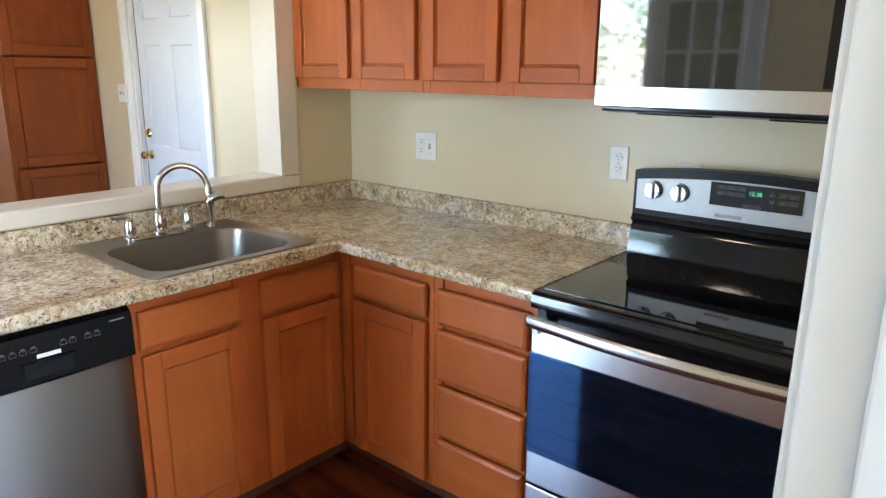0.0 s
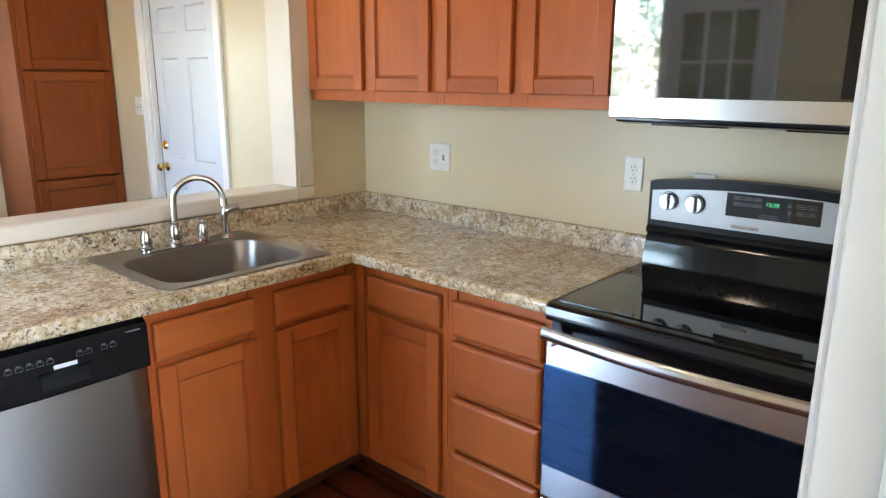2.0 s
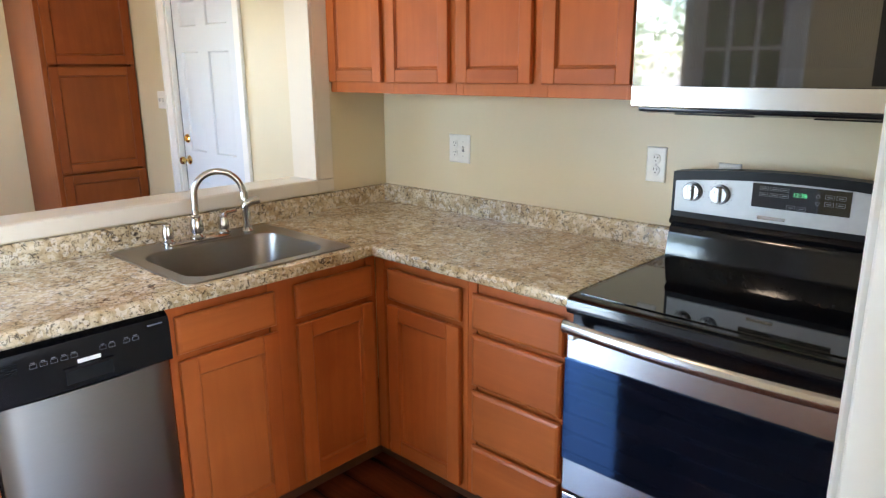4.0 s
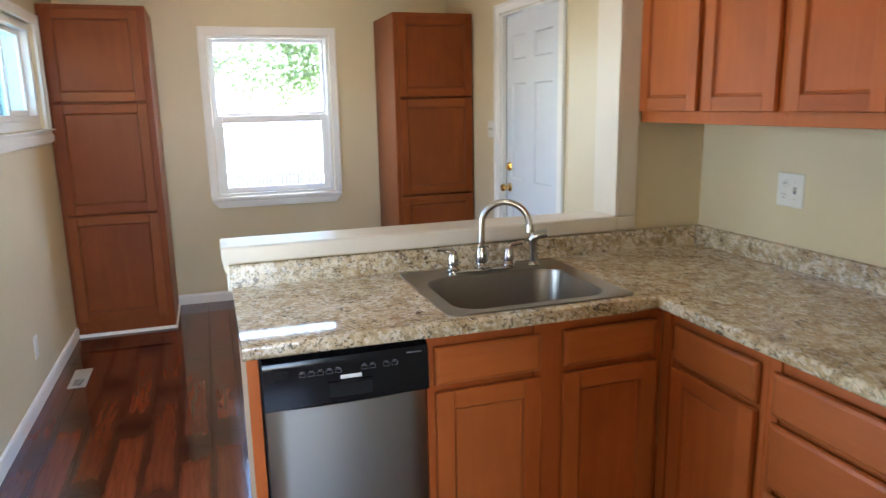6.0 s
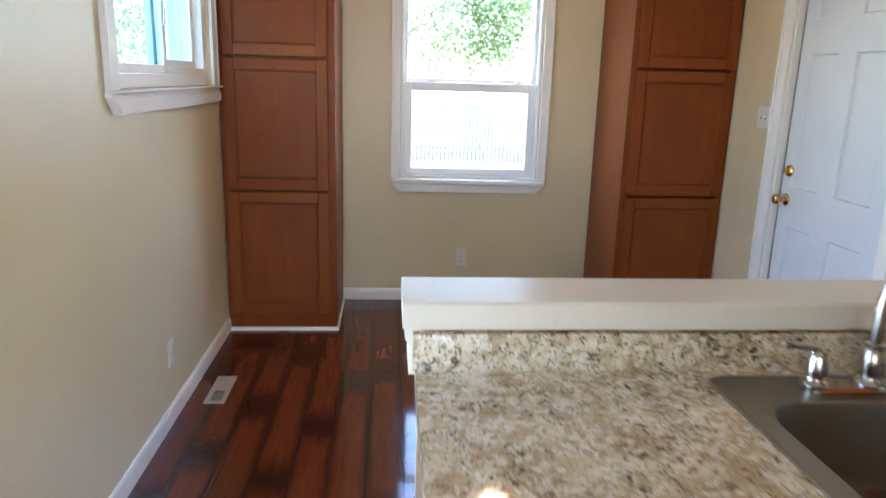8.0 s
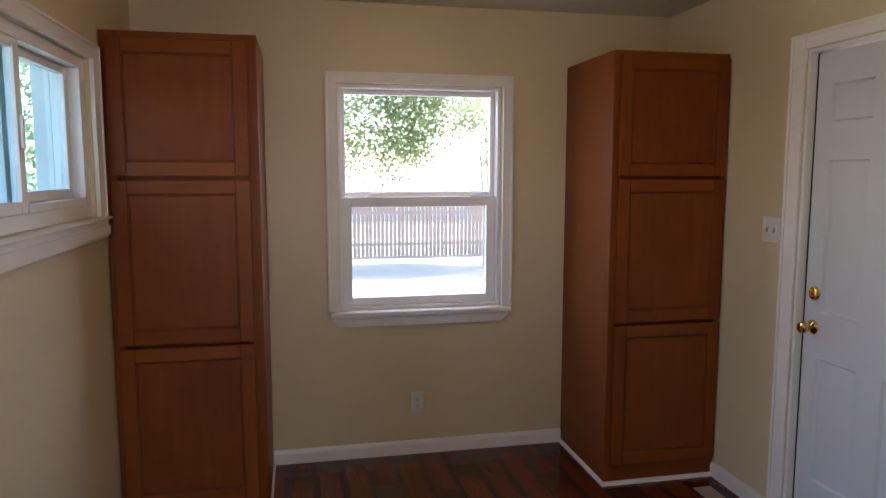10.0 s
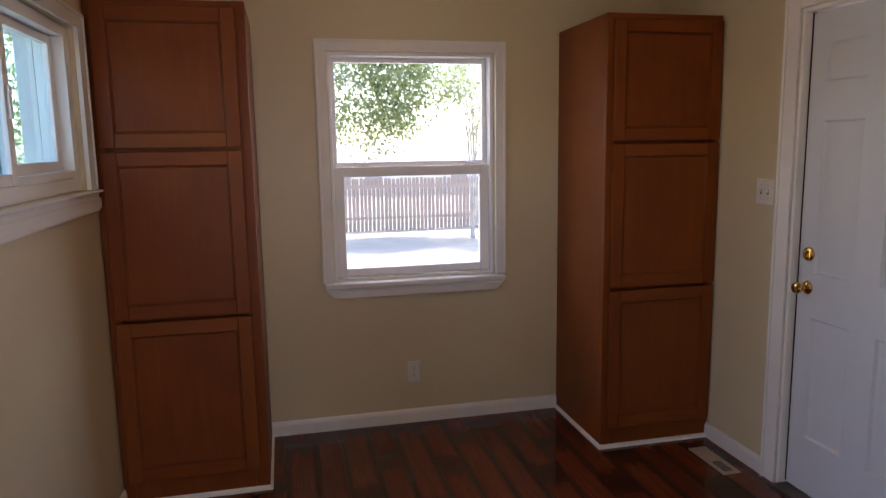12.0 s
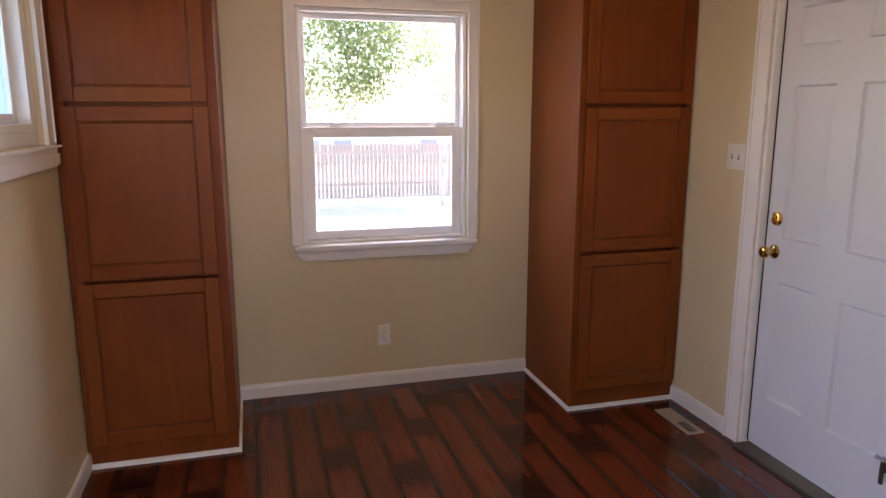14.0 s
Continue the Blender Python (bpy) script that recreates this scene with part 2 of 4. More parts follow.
def leaf_mat():
    k = Nodes("leaves")
    r = k.n("NewGeometry").outputs["Random Per Island"]
    k.set(base=k.ramp(r, (0.0, (0.065, 0.10, 0.035)), (0.5, (0.11, 0.15, 0.055)), (1.0, (0.17, 0.20, 0.085))), rough=0.55)
    tr = k.n("BsdfTranslucent", Color=(0.42, 0.50, 0.22))
    mx = k.n("MixShader", Fac=0.5)
    k.t.links.new(k.p.outputs[0], mx.inputs[1])
    k.t.links.new(tr.outputs[0], mx.inputs[2])
    k.t.links.new(mx.outputs[0], k.t.nodes["Material Output"].inputs["Surface"])
    return k.m


def ground_mat():
    k = Nodes("dry_lawn")
    v = k.coords()
    k.set(base=k.ramp(k.noise(v, 0.5, 6, 0.6), (0.3, (0.21, 0.20, 0.14)), (0.5, (0.31, 0.275, 0.21)), (0.7, (0.37, 0.33, 0.265))), rough=0.95)
    k.bump(k.noise(v, 30, 4), 0.5, 0.02)
    return k.m


LAMPGLASS = glowing("lamp_glass", (1.0, 0.79, 0.54), 2.2)
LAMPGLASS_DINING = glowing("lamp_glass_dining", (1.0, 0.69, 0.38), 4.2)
LEAF, GROUND = leaf_mat(), ground_mat()
SIDING = paint("pale_siding", (0.70, 0.70, 0.68), 0.7, 0.03, 0.1, 30)
ROOFGREY = paint("roof_grey", (0.45, 0.44, 0.43), 0.9, 0.1, 0.4, 30)
DARKPANE = plain("far_pane", (0.26, 0.27, 0.28), 0.2)

# ---- mesh helpers ----


def add_box(bm, x0, x1, y0, y1, z0, z1, bev=0.0, seg=2, m=None):
    lo, hi = Vector((min(x0, x1), min(y0, y1), min(z0, z1))), Vector((max(x0, x1), max(y0, y1), max(z0, z1)))
    mat = Matrix.Translation((lo + hi) / 2) @ Matrix.Diagonal((*(hi - lo), 1))
    made = bmesh.ops.create_cube(bm, size=1, matrix=(m @ mat) if m else mat)
    if bev:
        edges = list({e for v in made["verts"] for e in v.link_edges})
        bmesh.ops.bevel(bm, geom=edges, offset=bev, segments=seg, affect="EDGES", profile=0.5)
    return bm


def box(*a, **k):
    return add_box(bmesh.new(), *a, **k)


def add_cyl(bm, p, q, r0, r1=None, n=20, caps=True):
    p, q = Vector(p), Vector(q)
    turn = (q - p).to_track_quat("Z", "Y").to_matrix().to_4x4()
    bmesh.ops.create_cone(bm, cap_ends=caps, segments=n, radius1=r0, radius2=r0 if r1 is None else r1, depth=(q - p).length, matrix=Matrix.Translation((p + q) / 2) @ turn)
    return bm


def cyl(*a, **k):
    return add_cyl(bmesh.new(), *a, **k)


def loft(bm, loops, close_first=False, close_last=False):
    rows = [[bm.verts.new(p) for p in loop] for loop in loops]
    n = len(rows[0])
    for a, b in zip(rows, rows[1:]):
        for i in range(n):
            bm.faces.new((a[i], a[(i + 1) % n], b[(i + 1) % n], b[i]))
    if close_first:
        bm.faces.new(list(reversed(rows[0])))
    if close_last:
        bm.faces.new(rows[-1])
    return bm


def rounded(x0, x1, y0, y1, z, r, n=6):
    pts = []
    for cx, cy, a0 in ((x1 - r, y1 - r, 0), (x0 + r, y1 - r, 90), (x0 + r, y0 + r, 180), (x1 - r, y0 + r, 270)):
        for i in range(n + 1):
            a = radians(a0 + 90 * i / n)
            pts.append((cx + r * math.cos(a), cy + r * math.sin(a), z))
    return pts


def lathe(bm, profile, centre, axis="Z", n=24):
    """A turned body: rows of (radius, height) about an axis through centre."""
    c = Vector(centre)
    turn = {"Z": Matrix(), "X": Matrix.Rotation(radians(90), 4, "Y"), "-X": Matrix.Rotation(radians(-90), 4, "Y"), "Y": Matrix.Rotation(radians(-90), 4, "X"), "-Y": Matrix.Rotation(radians(90), 4, "X")}[axis]
    loops = [[c + turn @ Vector((max(r, 0.0002) * math.cos(2 * math.pi * i / n), max(r, 0.0002) * math.sin(2 * math.pi * i / n), h)) for i in range(n)] for r, h in profile]
    return loft(bm, loops, True, True)


def tube(bm, pts, radii, n=16):
    """A bent round bar through pts."""
    pts = [Vector(p) for p in pts]
    loops, up = [], Vector((0.123, 0.97, 0.2)).normalized()
    for i, p in enumerate(pts):
        d = (pts[min(i + 1, len(pts) - 1)] - pts[max(i - 1, 0)]).normalized()
        s = d.cross(up).normalized()
        t = s.cross(d).normalized()
        r = radii[i] if isinstance(radii, (list, tuple)) else radii
        loops.append([p + r * (math.cos(2 * math.pi * j / n) * s + math.sin(2 * math.pi * j / n) * t) for j in range(n)])
    return loft(bm, loops, True, True)


def prism(bm, outline, lo, hi, axis):
    """An outline of 2D points drawn out along an axis: x takes (y, z), y takes (x, z), z takes (x, y)."""
    def at(p, d):
        return {"x": (d, p[0], p[1]), "y": (p[0], d, p[1]), "z": (p[0], p[1], d)}[axis]
    return loft(bm, [[at(p, lo) for p in outline], [at(p, hi) for p in outline]], True, True)


def soften(me, limit=38):
    """Smooth shading in which large faces stay flat: corner normals are means over the faces round them, weighed by area."""
    faces = [(p.normal.copy(), p.area, tuple(p.vertices)) for p in me.polygons]
    near = {}
    for i, (_, _, vs) in enumerate(faces):
        for v in vs:
            near.setdefault(v, []).append(i)
    least, normals = math.cos(radians(limit)), []
    for nrm, _, vs in faces:
        for v in vs:
            total = Vector()
            for j in near[v]:
                if faces[j][0].dot(nrm) > least:
                    total += faces[j][0] * faces[j][1]
            normals.append(total.normalized() if total.length > 1e-12 else nrm)
    me.shade_smooth()
    me.normals_split_custom_set(normals)


def part(name, bm, material, parent=None, label="", smooth=True):
    bmesh.ops.recalc_face_normals(bm, faces=bm.faces)
    me = bpy.data.meshes.new(name)
    bm.to_mesh(me)
    bm.free()
    me.materials.append(material)
    ob = new(name, me)
    if smooth:
        soften(me)
    if parent:
        ob.parent = parent
        if parent.type == "EMPTY":
            ob.matrix_parent_inverse = parent.matrix_world.inverted()
    if label:
        tagged(ob, label=label)
    return ob


def thing(name, label, category, base=(0, 0, 0), group=""):
    ob = new(name)
    ob.matrix_world = Matrix.Translation(base)
    bpy.context.view_layer.update()
    return tagged(ob, label=label, category=category, group=group)


def structure(name, bm, material, label="", smooth=False):
    return tagged(part(name, bm, material, None, label, smooth), kind="structure")


# ---- the large structure ----
W, CEIL, SOUTH = 2.90, 2.47, -8.2          # east wall, ceiling height, far end of the room behind
T = 0.14                                    # thickness of outside walls

# north wall round its window
b = bmesh.new()
add_box(b, -T, 1.000, 0, T, -0.3, CEIL)
add_box(b, 1.908, W + T, 0, T, -0.3, CEIL)
add_box(b, 1.000, 1.908, 0, T, -0.3, 0.835)
add_box(b, 1.000, 1.908, 0, T, 2.055, CEIL)
structure("wall_north", b, WALL, "pale yellow-beige painted wall with a window")

# west wall round the slider and the back doorway
b = bmesh.new()
add_box(b, -T, 0, -0.74, 0, -0.3, CEIL)
add_box(b, -T, 0, -2.05, -0.74, -0.3, 1.41)
add_box(b, -T, 0, -2.05, -0.74, 2.03, CEIL)
add_box(b, -T, 0, -3.20, -2.05, -0.3, CEIL)
add_box(b, -T, 0, -3.74, -3.20, 2.08, CEIL)
add_box(b, -T, 0, -3.74, -3.20, -0.3, -0.02)
add_box(b, -T, 0, SOUTH, -3.74, -0.3, CEIL)
structure("wall_west", b, WALL, "pale yellow-beige painted wall with a high window")

# east wall round the panelled door
b = bmesh.new()
add_box(b, W, W + T, -1.145, 0, -0.3, CEIL)
add_box(b, W, W + T, -1.985, -1.145, 2.10, CEIL)
add_box(b, W, W + T, -1.985, -1.145, -0.3, -0.02)
add_box(b, W, W + T, SOUTH, -1.985, -0.3, CEIL)
structure("wall_east", b, WALL, "pale yellow-beige painted wall behind the kitchen")

# short wall beside the pass-through, half wall under the ledge
structure("wall_stub", box(2.495, W, -3.245, -3.11, 0, CEIL), WALL, "pale yellow painted wall end beside the pass-through")
structure("half_wall", box(0.995, 2.495, -3.245, -3.11, 0, 1.0), WALL, "low painted wall behind the sink counter")

# wall with the cased opening from which the walk begins, and the room behind
b = bmesh.new()
add_box(b, 1.352, W, -5.735, -5.605, 0, CEIL)
add_box(b, 0, 0.16, -5.735, -5.605, 0, CEIL)
add_box(b, 0.16, 1.352, -5.735, -5.605, 2.12, CEIL)
structure("wall_south", b, WALL, "painted wall with a wide white cased opening")
# unseen far wall, added with a wide gap for the south fill lamp
b = bmesh.new()
add_box(b, -T, 0.30, SOUTH - T, SOUTH, -0.3, CEIL)
add_box(b, 2.40, W + T, SOUTH - T, SOUTH, -0.3, CEIL)
add_box(b, 0.30, 2.40, SOUTH - T, SOUTH, -0.3, 0.65)
add_box(b, 0.30, 2.40, SOUTH - T, SOUTH, 2.15, CEIL)
structure("wall_far", b, WALL, "plain painted wall added to close the unseen room behind")
structure("ceiling", box(-T, W + T, SOUTH - T, T, CEIL, CEIL + 0.12), CEILING, "matt off-white flat ceiling")
# unseen overhang, added to keep the sun out of the north window
structure("roof_eaves", box(-0.75, W + 0.75, SOUTH - 0.75, 0.80, CEIL + 0.13, CEIL + 0.25), SIDING, "pale unseen roof overhang added to block the sun")
floor = structure("floor", box(-T, W + T, SOUTH, T, -0.3, -0.014), UNDER, "dark red-brown glossy hand-scraped plank floor")

# jamb and casing of the cased opening
b = bmesh.new()
add_box(b, 1.332, 1.352, -5.745, -5.597, 0, 2.12, 0.003)
add_box(b, 1.317, 1.332, -5.69, -5.655, 0, 2.10, 0.004)
add_box(b, 1.337, 1.407, -5.76, -5.7352, 0, 2.19, 0.005)
add_box(b, 1.337, 1.407, -5.6048, -5.588, 0, 2.19, 0.004)
add_box(b, 0.16, 0.18, -5.745, -5.597, 0, 2.12, 0.003)
add_box(b, 0.105, 0.175, -5.76, -5.7352, 0, 2.19, 0.005)
add_box(b, 0.105, 0.175, -5.6048, -5.588, 0, 2.19, 0.004)
add_box(b, 0.18, 1.332, -5.745, -5.597, 2.10, 2.12, 0.003)
structure("trim_opening", b, CASING, "white painted door casing with a stop")

# baseboards with a rounded top
BASE = [(0, 0), (0.014, 0), (0.014, 0.058), (0.010, 0.072), (0.004, 0.079), (0, 0.079)]


def baseboard(name, axis, wall, sign, a, c):
    b = bmesh.new()
    prism(b, [(wall + sign * p, z) for p, z in BASE], a, c, axis)
    structure(name, b, TRIM, "white painted baseboard")


baseboard("baseboard_north", "x", 0.0, -1, 0.631, 2.283)
baseboard("baseboard_west", "y", 0.0, 1, -3.145, -0.602)
baseboard("baseboard_west_2", "y", 0.0, 1, -5.60, -4.62)
baseboard("baseboard_east", "y", W, -1, -1.053, -0.602)
baseboard("baseboard_east_2", "y", W, -1, -3.105, -2.06)

# ---- window of the north wall: casing, stool, apron, two sashes ----


def casing_strip(b, x0, x1, z0, z1, y, out=0.020):
    add_box(b, x0, x1, y - out, y + 0.001, z0, z1, 0.004)


win = thing("window_1", "white double-hung window with clear panes and wide casing", "window", (1.46, 0, 0.8))
win["kind"] = "structure"
b = bmesh.new()
for x0, x1, z0, z1 in ((0.938, 0.998, 0.838, 2.112), (1.910, 1.968, 0.838, 2.112), (0.9985, 1.9095, 2.056, 2.112)):
    add_box(b, x0, x1, -0.018, -0.001, z0, z1, 0.0015)
for x0, x1, z0, z1 in ((0.938, 0.952, 0.839, 2.112), (1.954, 1.968, 0.839, 2.112), (0.9525, 1.9535, 2.098, 2.112)):
    add_box(b, x0, x1, -0.026, -0.0185, z0, z1, 0.003)
part("window_frame", b, TRIM, win)
b = bmesh.new()
prism(b, [(0.950, 0.803), (0.950, 0.796), (0.997, 0.749), (1.908, 0.749), (1.956, 0.796), (1.956, 0.803)], -0.022, -0.001, "y")
prism(b, [(0.972, 0.792), (1.005, 0.758), (1.900, 0.758), (1.934, 0.792)], -0.029, -0.0225, "y")
part("apron", b, TRIM, win)
b = bmesh.new()
add_box(b, 0.946, 1.960, -0.048, 0.018, 0.804, 0.834, 0.008, 3)
part("window_sill", b, TRIM, win)
b = bmesh.new()
for x0, x1, z0, z1 in ((1.002, 1.021, 0.836, 2.054), (1.887, 1.906, 0.836, 2.054), (1.0215, 1.8865, 2.034, 2.054), (1.0215, 1.8865, 0.836, 0.852)):
    add_box(b, x0, x1, 0.019, 0.135, z0, z1, 0.003)
part("jamb", b, VINYL, win)


def sash(name, x0, x1, z0, z1, y, left, bottom, top, parent):
    b = bmesh.new()
    d = 0.034
    add_box(b, x0, x0 + left, y, y + d, z0, z1, 0.004)
    add_box(b, x1 - left, x1, y, y + d, z0, z1, 0.004)
    add_box(b, x0 + left + 0.0005, x1 - left - 0.0005, y + 0.001, y + d - 0.001, z0, z0 + bottom, 0.004)
    add_box(b, x0 + left + 0.0005, x1 - left - 0.0005, y + 0.001, y + d - 0.001, z1 - top, z1, 0.004)
    s = part(name, b, VINYL, parent)
    p = part("pane", box(x0 + left - 0.005, x1 - left + 0.005, y + d / 2 - 0.002, y + d / 2 + 0.002, z0 + bottom - 0.005, z1 - top + 0.005), GLASS, s, "clear window pane")
    p.visible_shadow = False
    return s


sash("upper_sash", 1.022, 1.886, 1.448, 2.032, 0.085, 0.024, 0.030, 0.026, win)
low = sash("lower_sash", 1.022, 1.886, 0.854, 1.452, 0.043, 0.053, 0.044, 0.053, win)
for x in (1.16, 1.74):
    b = bmesh.new()
    add_box(b, x, x + 0.055, 0.046, 0.080, 1.4525, 1.462, 0.003)
    add_box(b, x + 0.012, x + 0.062, 0.052, 0.066, 1.4625, 1.471, 0.003)
    part("latch", b, VINYL, low, "white sash latch")

# ---- high sliding window of the west wall ----
sl = thing("window_2", "white high sliding window with a wide flat frame", "window", (0, -1.4, 1.4))
sl["kind"] = "structure"
b = bmesh.new()
for y0, y1, z0, z1 in ((-2.146, -2.052, 1.408, 2.088), (-0.742, -0.664, 1.408, 2.088), (-2.0495, -0.7425, 2.030, 2.088)):
    add_box(b, 0.001, 0.018, y0, y1, z0, z1, 0.0015)
for y0, y1, z0, z1 in ((-2.146, -2.132, 1.409, 2.088), (-0.676, -0.664, 1.409, 2.088), (-2.1315, -0.6765, 2.076, 2.088)):
    add_box(b, 0.0185, 0.026, y0, y1, z0, z1, 0.003)
part("window_frame", b, TRIM, sl)
b = bmesh.new()
prism(b, [(-2.152, 1.398), (-2.152, 1.384), (-2.088, 1.324), (-0.664, 1.324), (-0.664, 1.398)], 0.001, 0.024, "x")
prism(b, [(-2.126, 1.374), (-2.082, 1.333), (-0.664, 1.333), (-0.664, 1.374)], 0.0245, 0.031, "x")
part("apron", b, TRIM, sl)
part("window_sill", box(-0.02, 0.044, -2.148, -0.664, 1.3985, 1.4075, 0.003), TRIM, sl)
b = bmesh.new()
for y0, y1, z0, z1 in ((-2.049, -1.985, 1.411, 2.029), (-0.806, -0.741, 1.411, 2.029), (-1.9845, -0.8065, 1.985, 2.029), (-1.9845, -0.8065, 1.411, 1.462), (-1.39, -0.8065, 1.4625, 1.4895)):
    add_box(b, -0.125, -0.018, y0, y1, z0, z1, 0.003)
part("jamb", b, VINYL, sl)


def slide_sash(y0, y1, z0, z1, x, wide):
    b = bmesh.new()
    add_box(b, x, x + 0.03, y0, y0 + wide, z0, z1, 0.004)
    add_box(b, x, x + 0.03, y1 - wide, y1, z0, z1, 0.004)
    add_box(b, x + 0.001, x + 0.029, y0 + wide + 0.0005, y1 - wide - 0.0005, z0, z0 + 0.036, 0.004)
    add_box(b, x + 0.001, x + 0.029, y0 + wide + 0.0005, y1 - wide - 0.0005, z1 - 0.03, z1, 0.004)
    s = part("sash", b, VINYL, sl)
    p = part("pane", box(x + 0.013, x + 0.017, y0 + wide - 0.004, y1 - wide + 0.004, z0 + 0.032, z1 - 0.026), GLASS_TEAL, s, "blue-green tinted window pane")
    p.visible_shadow = False
    return s


b = bmesh.new()
for y0, y1, z0, z1 in ((-2.09, -2.00, 1.38, 2.06), (-0.806, -0.70, 1.38, 2.06), (-1.9995, -0.8065, 1.985, 2.06), (-1.9995, -0.8065, 1.38, 1.462)):
    add_box(b, -0.190, -0.1252, y0, y1, z0, z1, 0.004)
part("outer_frame", b, VINYL, sl)
front = slide_sash(-1.984, -1.385, 1.463, 1.984, -0.052, 0.045)
slide_sash(-1.440, -0.807, 1.490, 1.984, -0.090, 0.045)
b = bmesh.new()
add_box(b, -0.0215, -0.012, -1.42, -1.40, 1.66, 1.76, 0.003)
part("latch", b, VINYL, front, "white slider latch")

# ---- panelled door of the east wall ----
Y0, Y1, DZ = -1.985 + 0.022, -1.145 - 0.027, 2.078     # hinge edge, latch edge, top
door = thing("door_1", "white six-panel door, closed, with brass knob and deadbolt", "door", (W, -1.56, 0))
door["kind"] = "structure"
XF = W + 0.030                                          # face of the leaf


def panel_door(parent, xf, y0, y1, z0, z1, panels, depth=0.04):
    """A moulded leaf: face with sunk frames and raised fields. The face looks to -x."""
    b = bmesh.new()
    ys = sorted({y0, y1, *[p[0] for p in panels], *[p[1] for p in panels]})
    zs = sorted({z0, z1, *[p[2] for p in panels], *[p[3] for p in panels]})
    for ya, yb in zip(ys, ys[1:]):
        for za, zb in zip(zs, zs[1:]):
            if not any(p[0] - 1e-6 <= ya and yb <= p[1] + 1e-6 and p[2] - 1e-6 <= za and zb <= p[3] + 1e-6 for p in panels):
                b.faces.new([b.verts.new(v) for v in ((xf, ya, za), (xf, yb, za), (xf, yb, zb), (xf, ya, zb))])
    for pa, pb, pc, pd in panels:
        rings = []
        for inset, off in ((0, 0), (0.008, 0.0112), (0.018, 0.0112), (0.044, 0.001)):
            rings.append([(xf + off, pa + inset, pc + inset), (xf + off, pb - inset, pc + inset), (xf + off, pb - inset, pd - inset), (xf + off, pa + inset, pd - inset)])
        loft(b, rings, False, True)
    bmesh.ops.remove_doubles(b, verts=b.verts, dist=1e-5)
    add_box(b, xf + 0.012, xf + depth, y0, y1, z0, z1)
    for ya, yb, za, zb in ((y0, y0 + 0.0005, z0, z1), (y1 - 0.0005, y1, z0, z1)):
        add_box(b, xf, xf + 0.012, ya, yb, za, zb)
    add_box(b, xf, xf + 0.012, y0, y1, z1 - 0.0005, z1)
    return b


COLS = ((-1.838, -1.592), (-1.468, -1.258))
ROWS = ((0.270, 0.806), (1.000, 1.640), (1.795, 1.950))
leaf = part("door_leaf", panel_door(door, XF, Y0, Y1, 0.022, DZ, [(c[0], c[1], r[0], r[1]) for c in COLS for r in ROWS]), DOORWHITE, door)
b = bmesh.new()
for ya, yb in ((-1.985, -1.968), (-1.162, -1.145)):
    add_box(b, W - 0.004, W + T, ya, yb, -0.01, 2.10, 0.002)
add_box(b, W - 0.004, W + T, -1.9675, -1.1625, 2.084, 2.10, 0.002)
for ya, yb in ((-1.9675, -1.955), (-1.175, -1.1625)):
    add_box(b, XF + 0.045, XF + 0.065, ya, yb, 0, 2.083, 0.002)
part("jamb", b, TRIM, door)
b = bmesh.new()
for ya, yb, za, zb in ((-1.142, -1.058, 0, 2.165), (-2.060, -1.988, 0, 2.165), (-1.9875, -1.1425, 2.103, 2.165)):
    add_box(b, W - 0.016, W - 0.001, ya, yb, za, zb, 0.004)
for ya, yb, za, zb in ((-1.074, -1.058, 0, 2.165), (-2.060, -2.044, 0, 2.165), (-2.0435, -1.0745, 2.149, 2.165)):
    add_box(b, W - 0.023, W - 0.0165, ya, yb, za, zb, 0.003)
part("casing", b, TRIM, door)
# near-black strip that paints the shade in the gap beside the leaf
part("weather_strip", box(XF + 0.001, XF + 0.03, -1.1718, -1.1623, 0.022, 2.082), SLOT, door, "dark strip painting the shade in the door gap")
part("threshold", box(W - 0.05, W + 0.10, -1.966, -1.164, -0.012, 0.016, 0.006), THRESH, door, "bronze metal threshold")
b = bmesh.new()
lathe(b, [(0.031, 0), (0.031, 0.004), (0.024, 0.010), (0.011, 0.013), (0.010, 0.030), (0.018, 0.036), (0.026, 0.046), (0.0265, 0.056), (0.021, 0.064), (0.012, 0.066), (0.0, 0.066)], (XF, Y1 - 0.055, 0.935), "-X")
kn = part("door_knob", b, BRASS, leaf, "polished brass knob")
b = bmesh.new()
lathe(b, [(0.031, 0), (0.031, 0.006), (0.026, 0.012), (0.020, 0.013), (0.0, 0.013)], (XF, Y1 - 0.055, 1.080), "-X")
add_box(b, XF - 0.030, XF - 0.0125, Y1 - 0.059, Y1 - 0.051, 1.064, 1.096, 0.003)
part("deadbolt", b, BRASS, leaf, "polished brass deadbolt thumb turn")
for z in (0.26, 1.04, 1.84):
    b = bmesh.new()
    add_box(b, XF - 0.003, XF + 0.0005, Y0 + 0.001, Y0 + 0.028, z - 0.045, z + 0.045, 0.0008, 1)
    for i in range(5):
        add_cyl(b, (XF - 0.006, Y0 - 0.004, z - 0.046 + 0.0186 * i), (XF - 0.006, Y0 - 0.004, z - 0.029 + 0.0186 * i), 0.007, n=10)
    part("hinge", b, HINGE, door, "grey metal butt hinge")

b = bmesh.new()
add_box(b, XF - 0.004, XF, -1.905, -1.865, 0.235, 0.295, 0.001)
add_cyl(b, (XF - 0.012, -1.885, 0.285), (XF - 0.012, -1.850, 0.285), 0.006, n=12)
lathe(b, [(0.009, 0), (0.009, 0.008), (0.004, 0.010), (0.0, 0.010)], (XF - 0.012, -1.852, 0.285), "Y", 14)
holder = part("door_holder", b, HINGE, leaf, "grey metal kick-down door holder")
